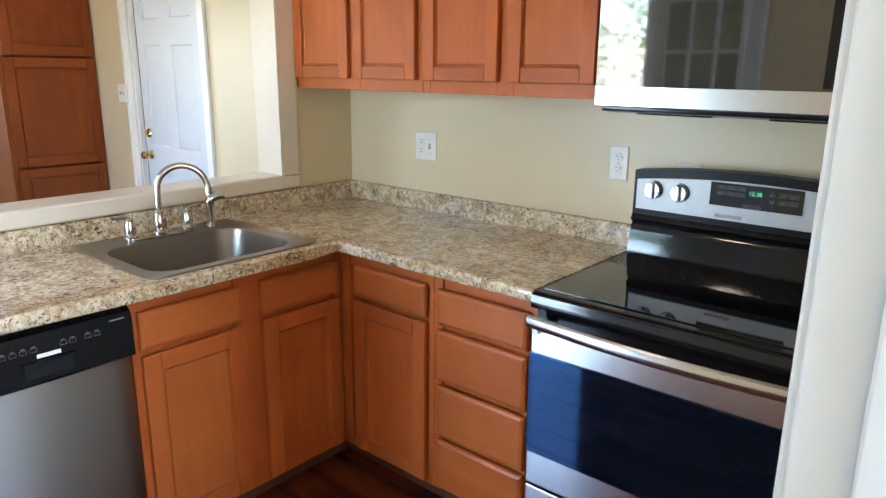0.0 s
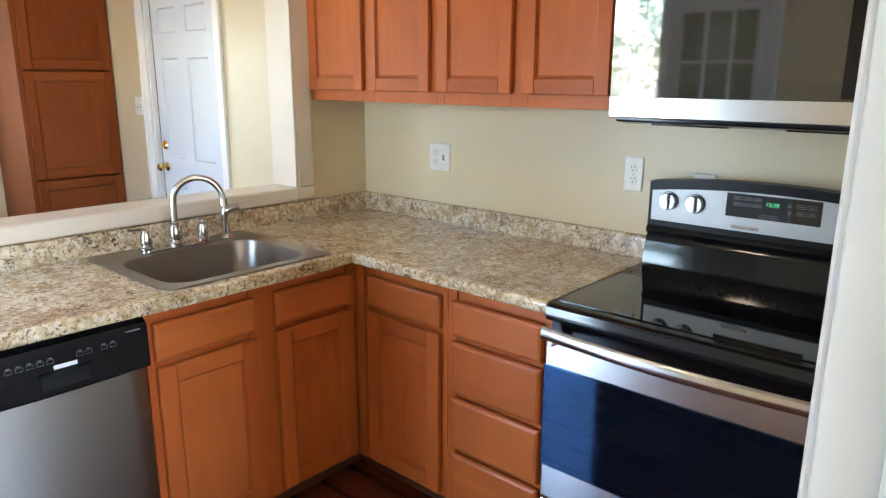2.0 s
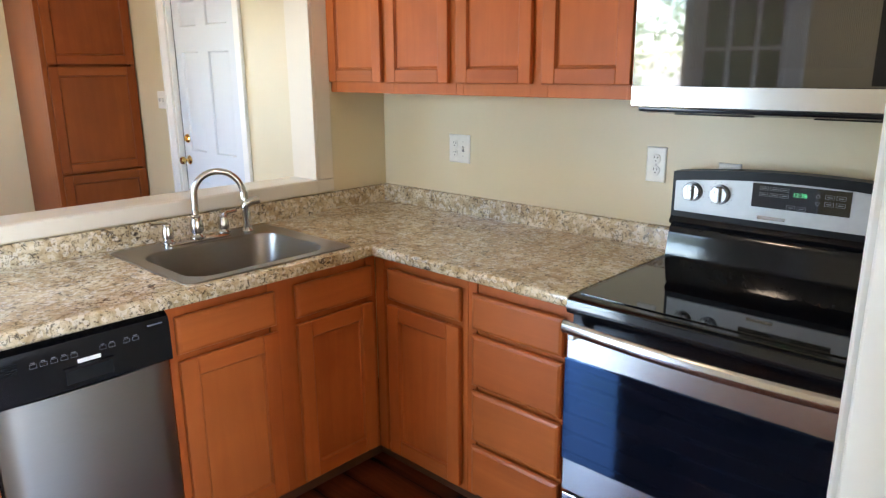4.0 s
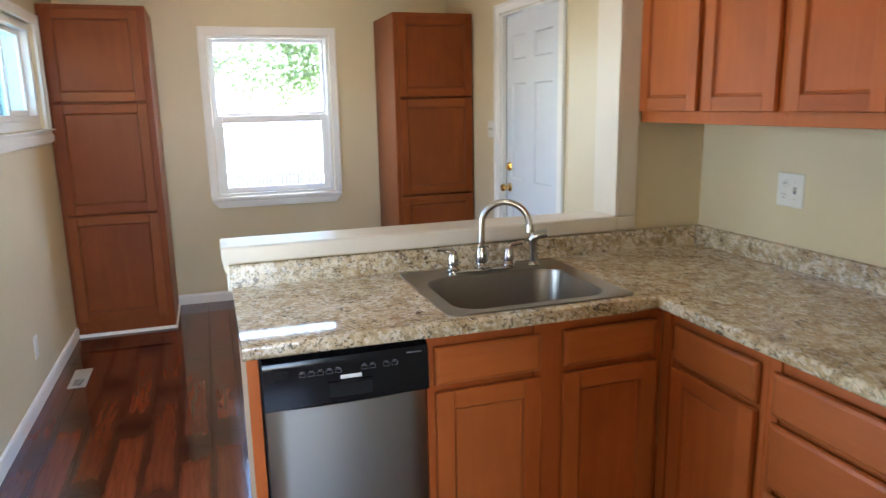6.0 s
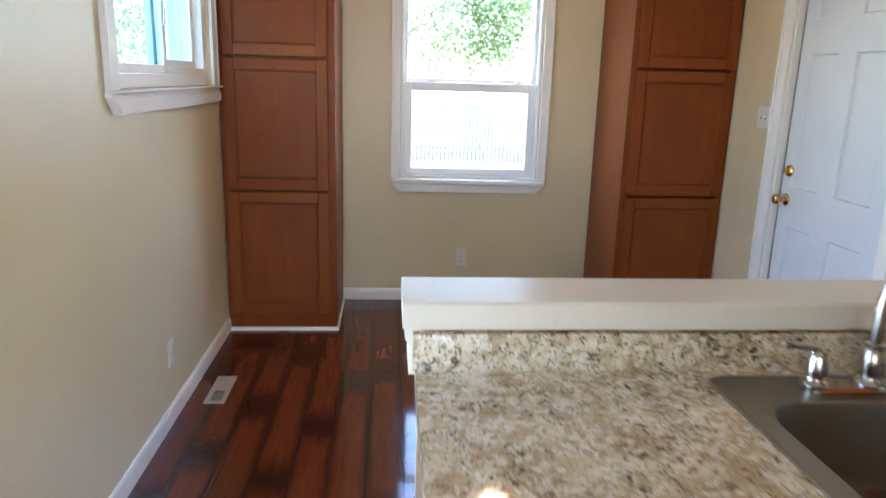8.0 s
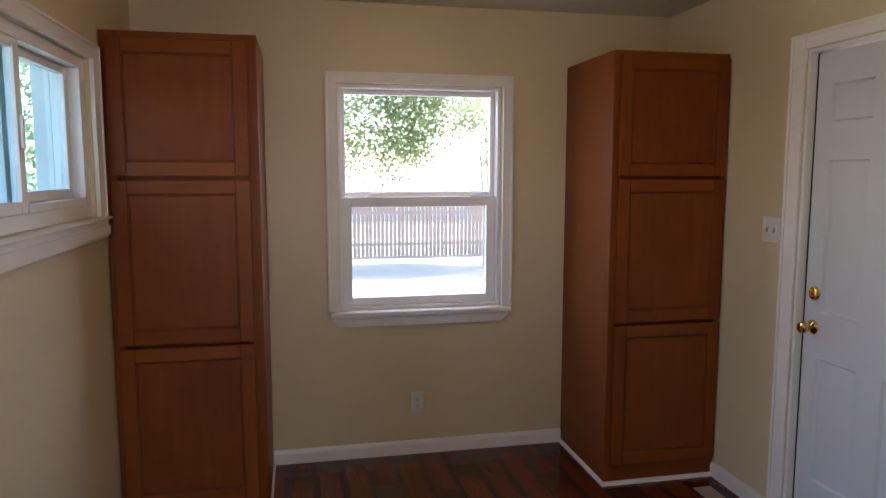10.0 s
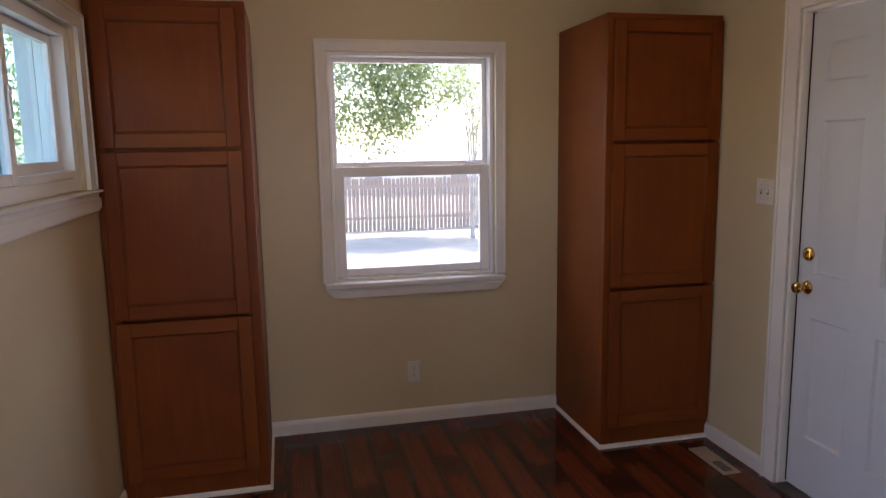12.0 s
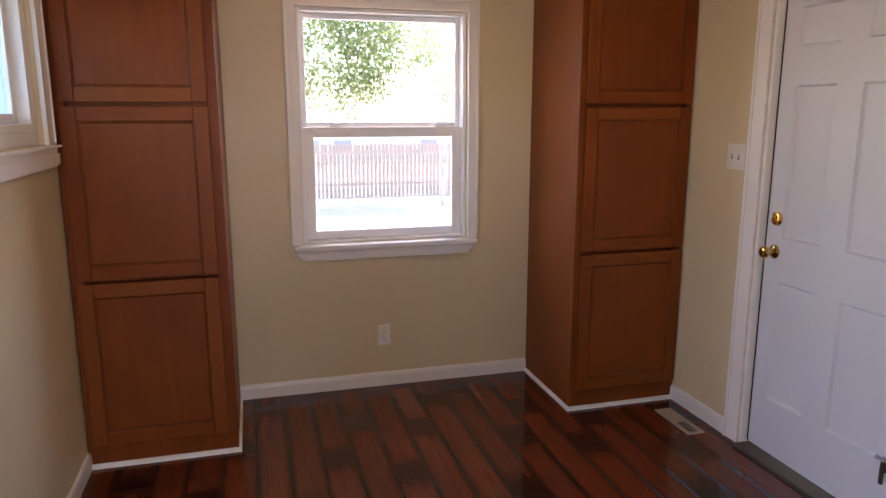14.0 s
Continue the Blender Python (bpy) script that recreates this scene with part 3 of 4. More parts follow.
part("holder_arm", box(XF - 0.018, XF - 0.008, -1.884, -1.870, 0.190, 0.276, 0.002), THRESH, door, "dark folded holder arm")

# ---- back doorway with its half-glazed leaf standing open against the west wall ----
bd = thing("door_2", "white half-glazed back door standing wide open", "door", (0, -3.47, 0))
bd["kind"] = "structure"
b = bmesh.new()
for ya, yb in ((-3.74, -3.72), (-3.22, -3.20)):
    add_box(b, -T - 0.002, 0.003, ya, yb, -0.01, 2.08, 0.002)
add_box(b, -T - 0.002, 0.003, -3.7195, -3.2205, 2.06, 2.08, 0.002)
part("jamb", b, TRIM, bd)
b = bmesh.new()
for ya, yb, za, zb in ((-3.202, -3.150, 0, 2.13), (-3.775, -3.738, 0, 2.13), (-3.7375, -3.2025, 2.072, 2.13)):
    add_box(b, 0.001, 0.017, ya, yb, za, zb, 0.004)
part("casing", b, TRIM, bd)
part("threshold", box(-T, 0.03, -3.719, -3.221, -0.012, 0.016, 0.006), THRESH, bd, "bronze metal threshold")
b = bmesh.new()
LY0, LY1, LX0, LX1 = -4.46, -3.785, 0.050, 0.092
GY0, GY1, GZ0, GZ1 = -4.36, -3.885, 1.02, 1.93
for ya, yb, za, zb in ((LY0, GY0, 0.02, 2.06), (GY1, LY1, 0.02, 2.06), (GY0 + 0.0002, GY1 - 0.0002, 0.02, GZ0), (GY0 + 0.0002, GY1 - 0.0002, GZ1, 2.06)):
    add_box(b, LX0, LX1, ya, yb, za, zb, 0.001)
lf = part("door_leaf", b, DOORWHITE, bd)
b = bmesh.new()
for ya, yb, za, zb in ((GY0 - 0.012, GY0 + 0.018, GZ0, GZ1), (GY1 - 0.018, GY1 + 0.012, GZ0, GZ1), (GY0 + 0.0185, GY1 - 0.0185, GZ0 - 0.012, GZ0 + 0.018), (GY0 + 0.0185, GY1 - 0.0185, GZ1 - 0.018, GZ1 + 0.012)):
    add_box(b, LX1 - 0.001, LX1 + 0.010, ya, yb, za, zb, 0.003)
for i in (1, 2):
    y = GY0 + (GY1 - GY0) * i / 3
    z = GZ0 + (GZ1 - GZ0) * i / 3
    add_box(b, LX1 - 0.022, LX1 + 0.008, y - 0.009, y + 0.009, GZ0 + 0.019, GZ1 - 0.019, 0.003)
    add_box(b, LX1 - 0.021, LX1 + 0.007, GY0 + 0.019, GY1 - 0.019, z - 0.009, z + 0.009, 0.003)
part("muntin", b, DOORWHITE, lf)
p = part("pane", box(0.068, 0.072, GY0, GY1, GZ0, GZ1), GLASS, lf, "clear glass in nine lights")
p.visible_shadow = False
for z in (0.25, 1.05, 1.83):
    b = bmesh.new()
    add_cyl(b, (0.036, -3.780, z - 0.045), (0.036, -3.780, z + 0.045), 0.007, n=10)
    add_box(b, 0.018, 0.0205, -3.780, -3.750, z - 0.045, z + 0.045)
    part("hinge", b, BRASS, bd, "brass butt hinge")

# ---- ledge of the pass-through and its side casing ----
b = bmesh.new()
prism(b, [(-3.262, 1.0), (-3.262, 1.049), (-3.256, 1.055), (-3.086, 1.055), (-3.080, 1.049), (-3.080, 1.030), (-3.096, 1.012), (-3.0995, 1.0)], 0.957, 2.484, "x")
add_box(b, 2.4845, 2.575, -3.262, -3.2455, 1.0, 1.054, 0.004)
prism(b, [(0.970, 0.90), (0.980, 0.90), (0.9945, 0.90), (0.9945, 0.9995), (0.962, 0.9995), (0.962, 0.975), (0.975, 0.955)], -3.25, -3.105, "y")
structure("trim_ledge", b, LEDGE, "cream-white painted ledge capping the half wall")
b = bmesh.new()
add_box(b, 2.478, 2.4945, -3.262, -3.093, 1.0555, CEIL, 0.003)
add_box(b, 2.4950, 2.573, -3.262, -3.2455, 1.0555, CEIL, 0.003)
add_box(b, 2.4950, 2.573, -3.1095, -3.093, 1.0555, CEIL, 0.003)
structure("trim_pass_through", b, LEDGE, "white painted casing beside the pass-through")

# ---- cabinets ----


def shaker(name, parent, plane, axis, a0, a1, z0, z1, stile=0.058, thick=0.0225, vert=None, across=None, label=""):
    """A framed front. plane: where its back lies; axis "y" looks to -y, axis "x" to -x. a0..a1 across, z0..z1 up."""
    def bx(b, p0, p1, q0, q1, d0, d1, bev):
        if axis == "y":
            add_box(b, p0, p1, plane - d1, plane - d0, q0, q1, bev)
        else:
            add_box(b, plane - d1, plane - d0, p0, p1, q0, q1, bev)
    b = bmesh.new()
    i0, i1, k0, k1 = a0 + stile, a1 - stile, z0 + stile, z1 - stile
    rings = []
    for inset, off in ((-0.001, 0.0150), (0.0020, 0.0145), (0.0024, 0.0045), (0.0046, 0.0045), (0.0050, 0.0115), (0.0100, 0.0090)):
        ring = [(i0 + inset, k0 + inset), (i1 - inset, k0 + inset), (i1 - inset, k1 - inset), (i0 + inset, k1 - inset)]
        rings.append([(p, plane - off, q) if axis == "y" else (plane - off, p, q) for p, q in ring])
    loft(b, rings, False, True)
    front_part = part(name, b, vert or WOOD_V, parent, label, smooth=False)
    for p, q in ((a0, i0), (i1, a1)):
        b = bmesh.new()
        bx(b, p, q, z0, z1, 0.0040, thick, 0.0035)
        part("stile", b, vert or WOOD_V, front_part, smooth=False)
    for p, q in ((z0, k0), (k1, z1)):
        b = bmesh.new()
        bx(b, i0 + 0.0003, i1 - 0.0003, p, q, 0.0040, thick - 0.0008, 0.0035)
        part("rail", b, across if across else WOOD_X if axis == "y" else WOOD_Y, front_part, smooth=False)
    return front_part


def slab(name, parent, plane, axis, a0, a1, z0, z1, thick=0.0215):
    """A flat drawer front with an eased, stepped edge."""
    b = bmesh.new()
    rings = []
    for inset, off in ((0.002, 0.0035), (0, 0.005), (0, 0.0125), (0.0035, 0.0175), (0.009, 0.020), (0.013, thick)):
        ring = [(a0 + inset, z0 + inset), (a1 - inset, z0 + inset), (a1 - inset, z1 - inset), (a0 + inset, z1 - inset)]
        rings.append([(p, plane - off, q) if axis == "y" else (plane - off, p, q) for p, q in ring])
    loft(b, rings, True, True)
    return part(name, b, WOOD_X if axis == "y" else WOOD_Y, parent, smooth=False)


def pantry(label, x0, x1, d0, d1, side):
    t = thing("pantry_cabinet", label, "cabinet", ((x0 + x1) / 2, -0.3, 0), "tall pantry cabinets")
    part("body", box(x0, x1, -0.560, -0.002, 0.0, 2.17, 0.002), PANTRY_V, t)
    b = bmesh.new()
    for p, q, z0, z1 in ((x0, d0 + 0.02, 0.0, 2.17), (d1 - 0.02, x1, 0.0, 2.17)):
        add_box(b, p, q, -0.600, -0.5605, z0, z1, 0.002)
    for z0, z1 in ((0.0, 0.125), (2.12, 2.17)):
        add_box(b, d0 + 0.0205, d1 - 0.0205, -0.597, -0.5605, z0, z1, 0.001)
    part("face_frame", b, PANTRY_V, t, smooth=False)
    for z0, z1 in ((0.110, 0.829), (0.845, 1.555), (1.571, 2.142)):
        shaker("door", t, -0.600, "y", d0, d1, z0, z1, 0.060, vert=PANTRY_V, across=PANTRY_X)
    b = bmesh.new()
    prism(b, [(-0.6015, 0), (-0.615, 0), (-0.613, 0.012), (-0.6015, 0.020)], x0 + 0.0, x1, "x")
    xs = x1 + 0.0005 if side > 0 else x0 - 0.0005
    prism(b, [(xs, 0), (xs + side * 0.012, 0), (xs + side * 0.010, 0.012), (xs, 0.020)], -0.615, -0.014, "y")
    part("quarter_round", b, CAULK, t, "white quarter-round moulding")
    return t


pantry("tall red-brown stained wooden pantry cabinet beside the high window", 0.004, 0.630, 0.030, 0.590, 1)
pantry("tall red-brown stained wooden pantry cabinet beside the white door", 2.284, 2.897, 2.314, 2.889, -1)

FY, FX = -3.855, 2.285         # faces of the base frames: sink run, range run

# end panel of the sink run
t = thing("end_panel", "light-stained wooden end panel closing the sink counter", "panel", (1.0, -3.5, 0))
part("panel", box(0.990, 1.022, -3.8445, -3.247, 0.0, 0.873, 0.002), WOOD_LIGHT, t, "pale worn laminate face")
part("edge_strip", box(0.991, 1.022, -3.859, -3.845, 0.0, 0.873, 0.002), WOOD_V, t, "red-brown stained edge strip")

# sink base with two doors and two false drawers
t = thing("sink_cabinet", "red-brown stained wooden sink base cabinet with two doors", "cabinet", (1.88, -3.5, 0), "base cabinets")
b = bmesh.new()
add_box(b, 1.487, 1.505, FY + 0.02, -3.247, 0.085, 0.873)
add_box(b, 1.5055, 2.283, -3.262, -3.247, 0.085, 0.70)
add_box(b, 1.5055, 2.283, FY + 0.02, -3.2625, 0.085, 0.10)
part("body", b, WOOD_V, t)
b = bmesh.new()
for x0, x1 in ((1.487, 1.525), (1.828, 1.938), (2.240, 2.2845)):
    add_box(b, x0, x1, FY, FY + 0.0195, 0.085, 0.873, 0.001)
for x0, x1 in ((1.5255, 1.8275), (1.9385, 2.2395)):
    for z0, z1 in ((0.085, 0.115), (0.678, 0.735), (0.815, 0.873)):
        add_box(b, x0, x1, FY + 0.006, FY + 0.019, z0, z1, 0.001)
part("face_frame", b, WOOD_V, t, smooth=False)
for x0, x1 in ((1.508, 1.845), (1.922, 2.255)):
    shaker("door", t, FY, "y", x0, x1, 0.102, 0.695, 0.056)
    slab("drawer_front", t, FY, "y", x0, x1, 0.716, 0.832)
part("toe_kick", box(1.487, 2.36, FY + 0.065, FY + 0.077, 0.0, 0.0845), KICK, t)

# corner unit with a door and drawer, then the four-drawer unit
t = thing("corner_cabinet", "red-brown stained wooden corner cabinet with drawer over door", "cabinet", (2.6, -4.1, 0), "base cabinets")
part("body", box(FX + 0.02, W - 0.002, -4.311, -3.86, 0.085, 0.873), WOOD_V, t)
b = bmesh.new()
for y0, y1 in ((-3.9, -3.8552), (-4.311, -4.270)):
    add_box(b, FX, FX + 0.0195, y0, y1, 0.085, 0.873, 0.001)
for z0, z1 in ((0.085, 0.115), (0.678, 0.735), (0.815, 0.873)):
    add_box(b, FX + 0.006, FX + 0.019, -4.2695, -3.9005, z0, z1, 0.001)
part("face_frame", b, WOOD_V, t, smooth=False)
shaker("door", t, FX, "x", -4.288, -3.938, 0.102, 0.695, 0.056)
slab("drawer_front", t, FX, "x", -4.288, -3.938, 0.714, 0.830)
part("toe_kick", box(FX + 0.065, FX + 0.077, -4.311, -3.792, 0.0, 0.0845), KICK, t)

t = thing("drawer_cabinet", "red-brown stained wooden base cabinet with four drawers", "cabinet", (2.6, -4.5, 0), "base cabinets")
part("body", box(FX + 0.02, W - 0.002, -4.718, -4.3125, 0.085, 0.873), WOOD_V, t)
b = bmesh.new()
for y0, y1 in ((-4.350, -4.3125), (-4.718, -4.676)):
    add_box(b, FX, FX + 0.0195, y0, y1, 0.085, 0.873, 0.001)
for z0, z1 in ((0.085, 0.115), (0.27, 0.32), (0.475, 0.525), (0.67, 0.72), (0.81, 0.873)):
    add_box(b, FX + 0.006, FX + 0.019, -4.6755, -4.3505, z0, z1, 0.001)
part("face_frame", b, WOOD_V, t, smooth=False)
for z0, z1 in ((0.704, 0.826), (0.506, 0.686), (0.304, 0.488), (0.102, 0.286)):
    slab("drawer_front", t, FX, "x", -4.690, -4.340, z0, z1)
part("toe_kick", box(FX + 0.065, FX + 0.077, -4.718, -4.3125, 0.0, 0.0845), KICK, t)

# wall cabinets
UX = 2.592
for y0, y1, doors in ((-3.982, -3.249, ((-3.595, -3.262), (-3.958, -3.628))), (-4.716, -3.9835, ((-4.328, -4.000), (-4.690, -4.372)))):
    t = thing("wall_cabinet", "red-brown stained wooden wall cabinet with two doors", "cabinet", (2.75, (y0 + y1) / 2, 1.44), "wall cabinets")
    part("body", box(UX + 0.02, W - 0.002, y0, y1, 1.443, 2.20, 0.001), WOOD_V, t)
    b = bmesh.new()
    mid = (doors[0][0] + doors[1][1]) / 2
    for p, q in ((y0, y0 + 0.045), (mid - 0.035, mid + 0.035), (y1 - 0.035, y1)):
        add_box(b, UX, UX + 0.0195, p, q, 1.428, 2.20, 0.001)
    for p, q in ((y0 + 0.0455, mid - 0.0355), (mid + 0.0355, y1 - 0.0355)):
        for z0, z1 in ((1.428, 1.490), (2.14, 2.20)):
            add_box(b, UX + 0.0005, UX + 0.019, p, q, z0, z1, 0.001)
    part("face_frame", b, WOOD_V, t, smooth=False)
    for p, q in doors:
        shaker("door", t, UX, "x", p, q, 1.471, 2.18, 0.050)

# ---- worktop with cut-out for the sink ----
top = thing("worktop", "beige and brown speckled granite-look laminate worktop, L-shaped", "worktop", (1.9, -3.6, 0.875))
LIP = (0.0040, 0.0040, 0.0024, 0.0005, 0.0, 0.0, 0.0)   # the free end rises to a no-drip front edge
xs, ys = [0.982, 1.535, 1.575, 2.145, 2.230, 2.896], [-4.722, -3.905, -3.825, -3.765, -3.72, -3.395, -3.247]
b = bmesh.new()
grid = {}
for i, x in enumerate(xs):
    for j, y in enumerate(ys):
        grid[i, j] = b.verts.new((x, y, 0.914 + (LIP[j] if x < 1.54 else 0)))
for i in range(5):
    for j in range(6):
        if (j == 0 and i < 4) or (i == 2 and 2 <= j <= 4):
            continue
        b.faces.new((grid[i, j], grid[i + 1, j], grid[i + 1, j + 1], grid[i, j + 1]))
bmesh.ops.delete(b, geom=[v for v in b.verts if not v.link_faces], context="VERTS")
made = bmesh.ops.extrude_face_region(b, geom=list(b.faces))
for v in made["geom"]:
    if isinstance(v, bmesh.types.BMVert):
        v.co.z = 0.875
edge = [e for e in b.edges if all(abs(v.co.y + 3.905) < 1e-4 and v.co.x < 2.231 for v in e.verts) or all(abs(v.co.x - 2.230) < 1e-4 and v.co.y < -3.904 for v in e.verts)]
edge = [e for e in edge if abs(e.verts[0].co.z - e.verts[1].co.z) < 0.01]
bmesh.ops.bevel(b, geom=edge, offset=0.014, segments=4, affect="EDGES", profile=0.6)
part("top", b, GRANITE, top)
b = bmesh.new()
prism(b, [(-3.247, 0.9142), (-3.268, 0.9142), (-3.268, 0.980), (-3.262, 0.990), (-3.247, 0.992)], 0.978, 2.868, "x")
part("backsplash", b, GRANITE_SPLASH, top)
b = bmesh.new()
prism(b, [(2.897, 0.9142), (2.874, 0.9142), (2.874, 0.980), (2.880, 0.990), (2.897, 0.992)], -4.72, -3.2475, "y")
part("backsplash", b, GRANITE_SPLASH, top)

# ---- sink ----
sk = thing("sink", "brushed stainless steel single-bowl drop-in sink", "sink", (1.86, -3.6, 0.75))
b = bmesh.new()
loops = [rounded(1.554, 2.180, -3.864, -3.306, 0.9145, 0.028), rounded(1.555, 2.179, -3.863, -3.307, 0.9185, 0.028), rounded(1.564, 2.170, -3.855, -3.315, 0.9195, 0.026),
         rounded(1.572, 2.162, -3.848, -3.323, 0.9165, 0.030), rounded(1.600, 2.128, -3.820, -3.412, 0.9165, 0.085), rounded(1.606, 2.122, -3.814, -3.418, 0.9135, 0.085),
         rounded(1.611, 2.117, -3.809, -3.423, 0.900, 0.083), rounded(1.618, 2.102, -3.782, -3.438, 0.775, 0.080), rounded(1.632, 2.088, -3.768, -3.452, 0.752, 0.075), rounded(1.665, 2.055, -3.735, -3.485, 0.742, 0.060)]
loft(b, loops, False, True)
part("basin", b, STEEL_SINK, sk)
b = bmesh.new()
lathe(b, [(0.055, 0.0), (0.055, 0.003), (0.042, 0.004), (0.040, 0.0015), (0.0, 0.001)], (1.86, -3.60, 0.7425))
part("drain", b, CHROME, sk, "chrome drain ring")

fc = thing("faucet", "polished nickel gooseneck kitchen faucet with two lever handles", "faucet", (1.885, -3.365, 0.9165))
DY = -3.368
b = bmesh.new()
loops = [rounded(1.722, 1.985, DY - 0.027, DY + 0.027, 0.9170, 0.026), rounded(1.722, 1.985, DY - 0.027, DY + 0.027, 0.9230, 0.026), rounded(1.728, 1.979, DY - 0.021, DY + 0.021, 0.9285, 0.021)]
loft(b, loops, True, True)
part("deck_plate", b, CHROME, fc)
b = bmesh.new()
lathe(b, [(0.027, 0), (0.027, 0.005), (0.021, 0.010), (0.019, 0.018), (0.0235, 0.022), (0.0245, 0.030), (0.0235, 0.052), (0.0195, 0.068), (0.0155, 0.074), (0.0185, 0.077), (0.0185, 0.082), (0.013, 0.086), (0.0, 0.086)], (1.855, DY, 0.9285))
part("spout_base", b, CHROME, fc)
pts, rad = [], []
dirv = Vector((0.87, -0.49, 0)).normalized()
for i in range(3):
    pts.append(Vector((1.855, DY, 1.005 + 0.025 * i)))
for i in range(1, 15):
    a = radians(180 - 168 * i / 14)
    pts.append(Vector((1.855, DY, 1.082)) + dirv * (0.086 + 0.086 * math.cos(a)) + Vector((0, 0, 0.086 * math.sin(a))))
pts.append(pts[-1] + Vector((0, 0, -0.018)) + dirv * 0.004)
b = tube(bmesh.new(), pts, 0.0118)
end = pts[-1]
add_cyl(b, end + Vector((0, 0, 0.006)), end + Vector((0, 0, -0.020)), 0.0145, 0.0155)
part("spout", b, CHROME, fc)
for x, s in ((1.745, -1), (1.962, 1)):
    b = bmesh.new()
    lathe(b, [(0.025, 0), (0.025, 0.005), (0.019, 0.010), (0.0175, 0.016), (0.0205, 0.020), (0.0205, 0.030), (0.0185, 0.048), (0.0150, 0.060), (0.0165, 0.063), (0.011, 0.070), (0.0, 0.071)], (x, DY, 0.9285))
    tube(b, [(x, DY, 0.985), (x + s * 0.004, DY, 0.997), (x + s * 0.018, DY + 0.003, 1.002), (x + s * 0.045, DY + 0.006, 1.003), (x + s * 0.058, DY + 0.008, 1.004)], [0.009, 0.009, 0.007, 0.006, 0.0085])
    part("lever_handle", b, CHROME, fc)

sp = thing("sink_sprayer", "brushed nickel side sprayer standing on the sink rim", "sprayer", (2.062, -3.368, 0.917))
b = bmesh.new()
lathe(b, [(0.023, 0), (0.023, 0.004), (0.017, 0.010), (0.015, 0.020), (0.0, 0.020)], (2.062, DY, 0.917))
part("base", b, CHROME, sp)
b = bmesh.new()
tube(b, [(2.062, DY, 0.935), (2.062, DY, 0.965), (2.060, DY, 1.000), (2.059, DY, 1.015), (2.066, DY - 0.006, 1.028), (2.082, DY - 0.012, 1.034), (2.108, DY - 0.020, 1.036)], [0.016, 0.0145, 0.016, 0.019, 0.0185, 0.016, 0.0155])
part("head", b, CHROME, sp)

# ---- dishwasher ----
dw = thing("dishwasher", "narrow dishwasher with black control panel and stainless door", "dishwasher", (1.25, -3.6, 0))
part("body", box(1.027, 1.483, -3.84, -3.27, 0.10, 0.870), BLACKPLASTIC, dw)
b = bmesh.new()
outline = [(1.028, -3.842)]
for i in range(17):
    u = i / 16
    x = 1.030 + 0.450 * u
    bow = 0.034 + 0.010 * (1 - (2 * u - 1) ** 2)
    e = min(u, 1 - u) * 0.450
    if e < 0.02:
        bow -= 0.012 * (1 - e / 0.02) ** 2
    outline.append((x, -3.842 - bow))
outline.append((1.482, -3.842))
prism(b, outline, 0.115, 0.716, "z")
part("door", b, STEEL_DW, dw, "brushed stainless steel door")
b = bmesh.new()
prism(b, [(-3.842, 0.7185), (-3.884, 0.7185), (-3.892, 0.724), (-3.890, 0.835), (-3.884, 0.852), (-3.866, 0.862), (-3.842, 0.864)], 1.029, 1.482, "x")
cp = part("control_panel", b, BLACKPLASTIC, dw, "glossy black control panel")
b = bmesh.new()
# flat plate on the panel, its near-black colour paints the recess's shade
add_box(b, 1.200, 1.318, -3.8935, -3.891, 0.738, 0.776, 0.001)
part("handle_recess", b, SLOT, cp, "dark plate painting the shade of the grip recess")
b = bmesh.new()
prism(b, [(-3.8905, 0.7765), (-3.897, 0.776), (-3.896, 0.783), (-3.8905, 0.786)], 1.196, 1.322, "x")
part("handle_lip", b, BLACKPLASTIC, cp)
part("label", box(1.232, 1.290, -3.8925, -3.8914, 0.789, 0.800), STICKER, cp, "white printed sticker")
b = bmesh.new()
for i in range(5):
    add_box(b, 1.058, 1.096, -3.8925, -3.8908, 0.806 + 0.006 * i, 0.8085 + 0.006 * i)
part("vent", b, SLOT, cp)
for i, x in enumerate((1.122, 1.146, 1.170, 1.194, 1.218, 1.290, 1.313, 1.352, 1.376)):
    b = bmesh.new()
    z = 0.808
    for x0, x1, z0, z1 in ((x, x + 0.017, z, z + 0.0008), (x, x + 0.017, z + 0.010, z + 0.0108), (x, x + 0.0008, z, z + 0.0108), (x + 0.0162, x + 0.017, z, z + 0.0108), (x + 0.003, x + 0.013, z + 0.013, z + 0.0155)):
        add_box(b, x0, x1, -3.8918, -3.8906, z0, z1)
    part("button", b, GREYPRINT, cp)
part("name_bar", box(1.420, 1.462, -3.8908, -3.8896, 0.836, 0.840), GREYPRINT, cp, "small grey printed mark")
part("kick_plate", box(1.029, 1.482, -3.800, -3.790, 0.0, 0.098, 0.002), BLACKPLASTIC, dw)

# ---- range ----
RY0, RY1 = -5.488, -4.729
rg = thing("range", "stainless and black electric range with glass cooktop", "stove", (2.55, -5.1, 0))
part("body", box(2.262, 2.80, RY0 + 0.003, RY1 - 0.003, 0.05, 0.893, 0.003), BLACKGLOSS, rg)
b = bmesh.new()
prism(b, [(2.222, 0.868), (2.216, 0.884), (2.222, 0.905), (2.236, 0.914), (2.800, 0.914), (2.800, 0.894), (2.262, 0.8935), (2.262, 0.868)], RY0, RY1, "y")
ck = part("cooktop_frame", b, BLACKGLOSS, rg)
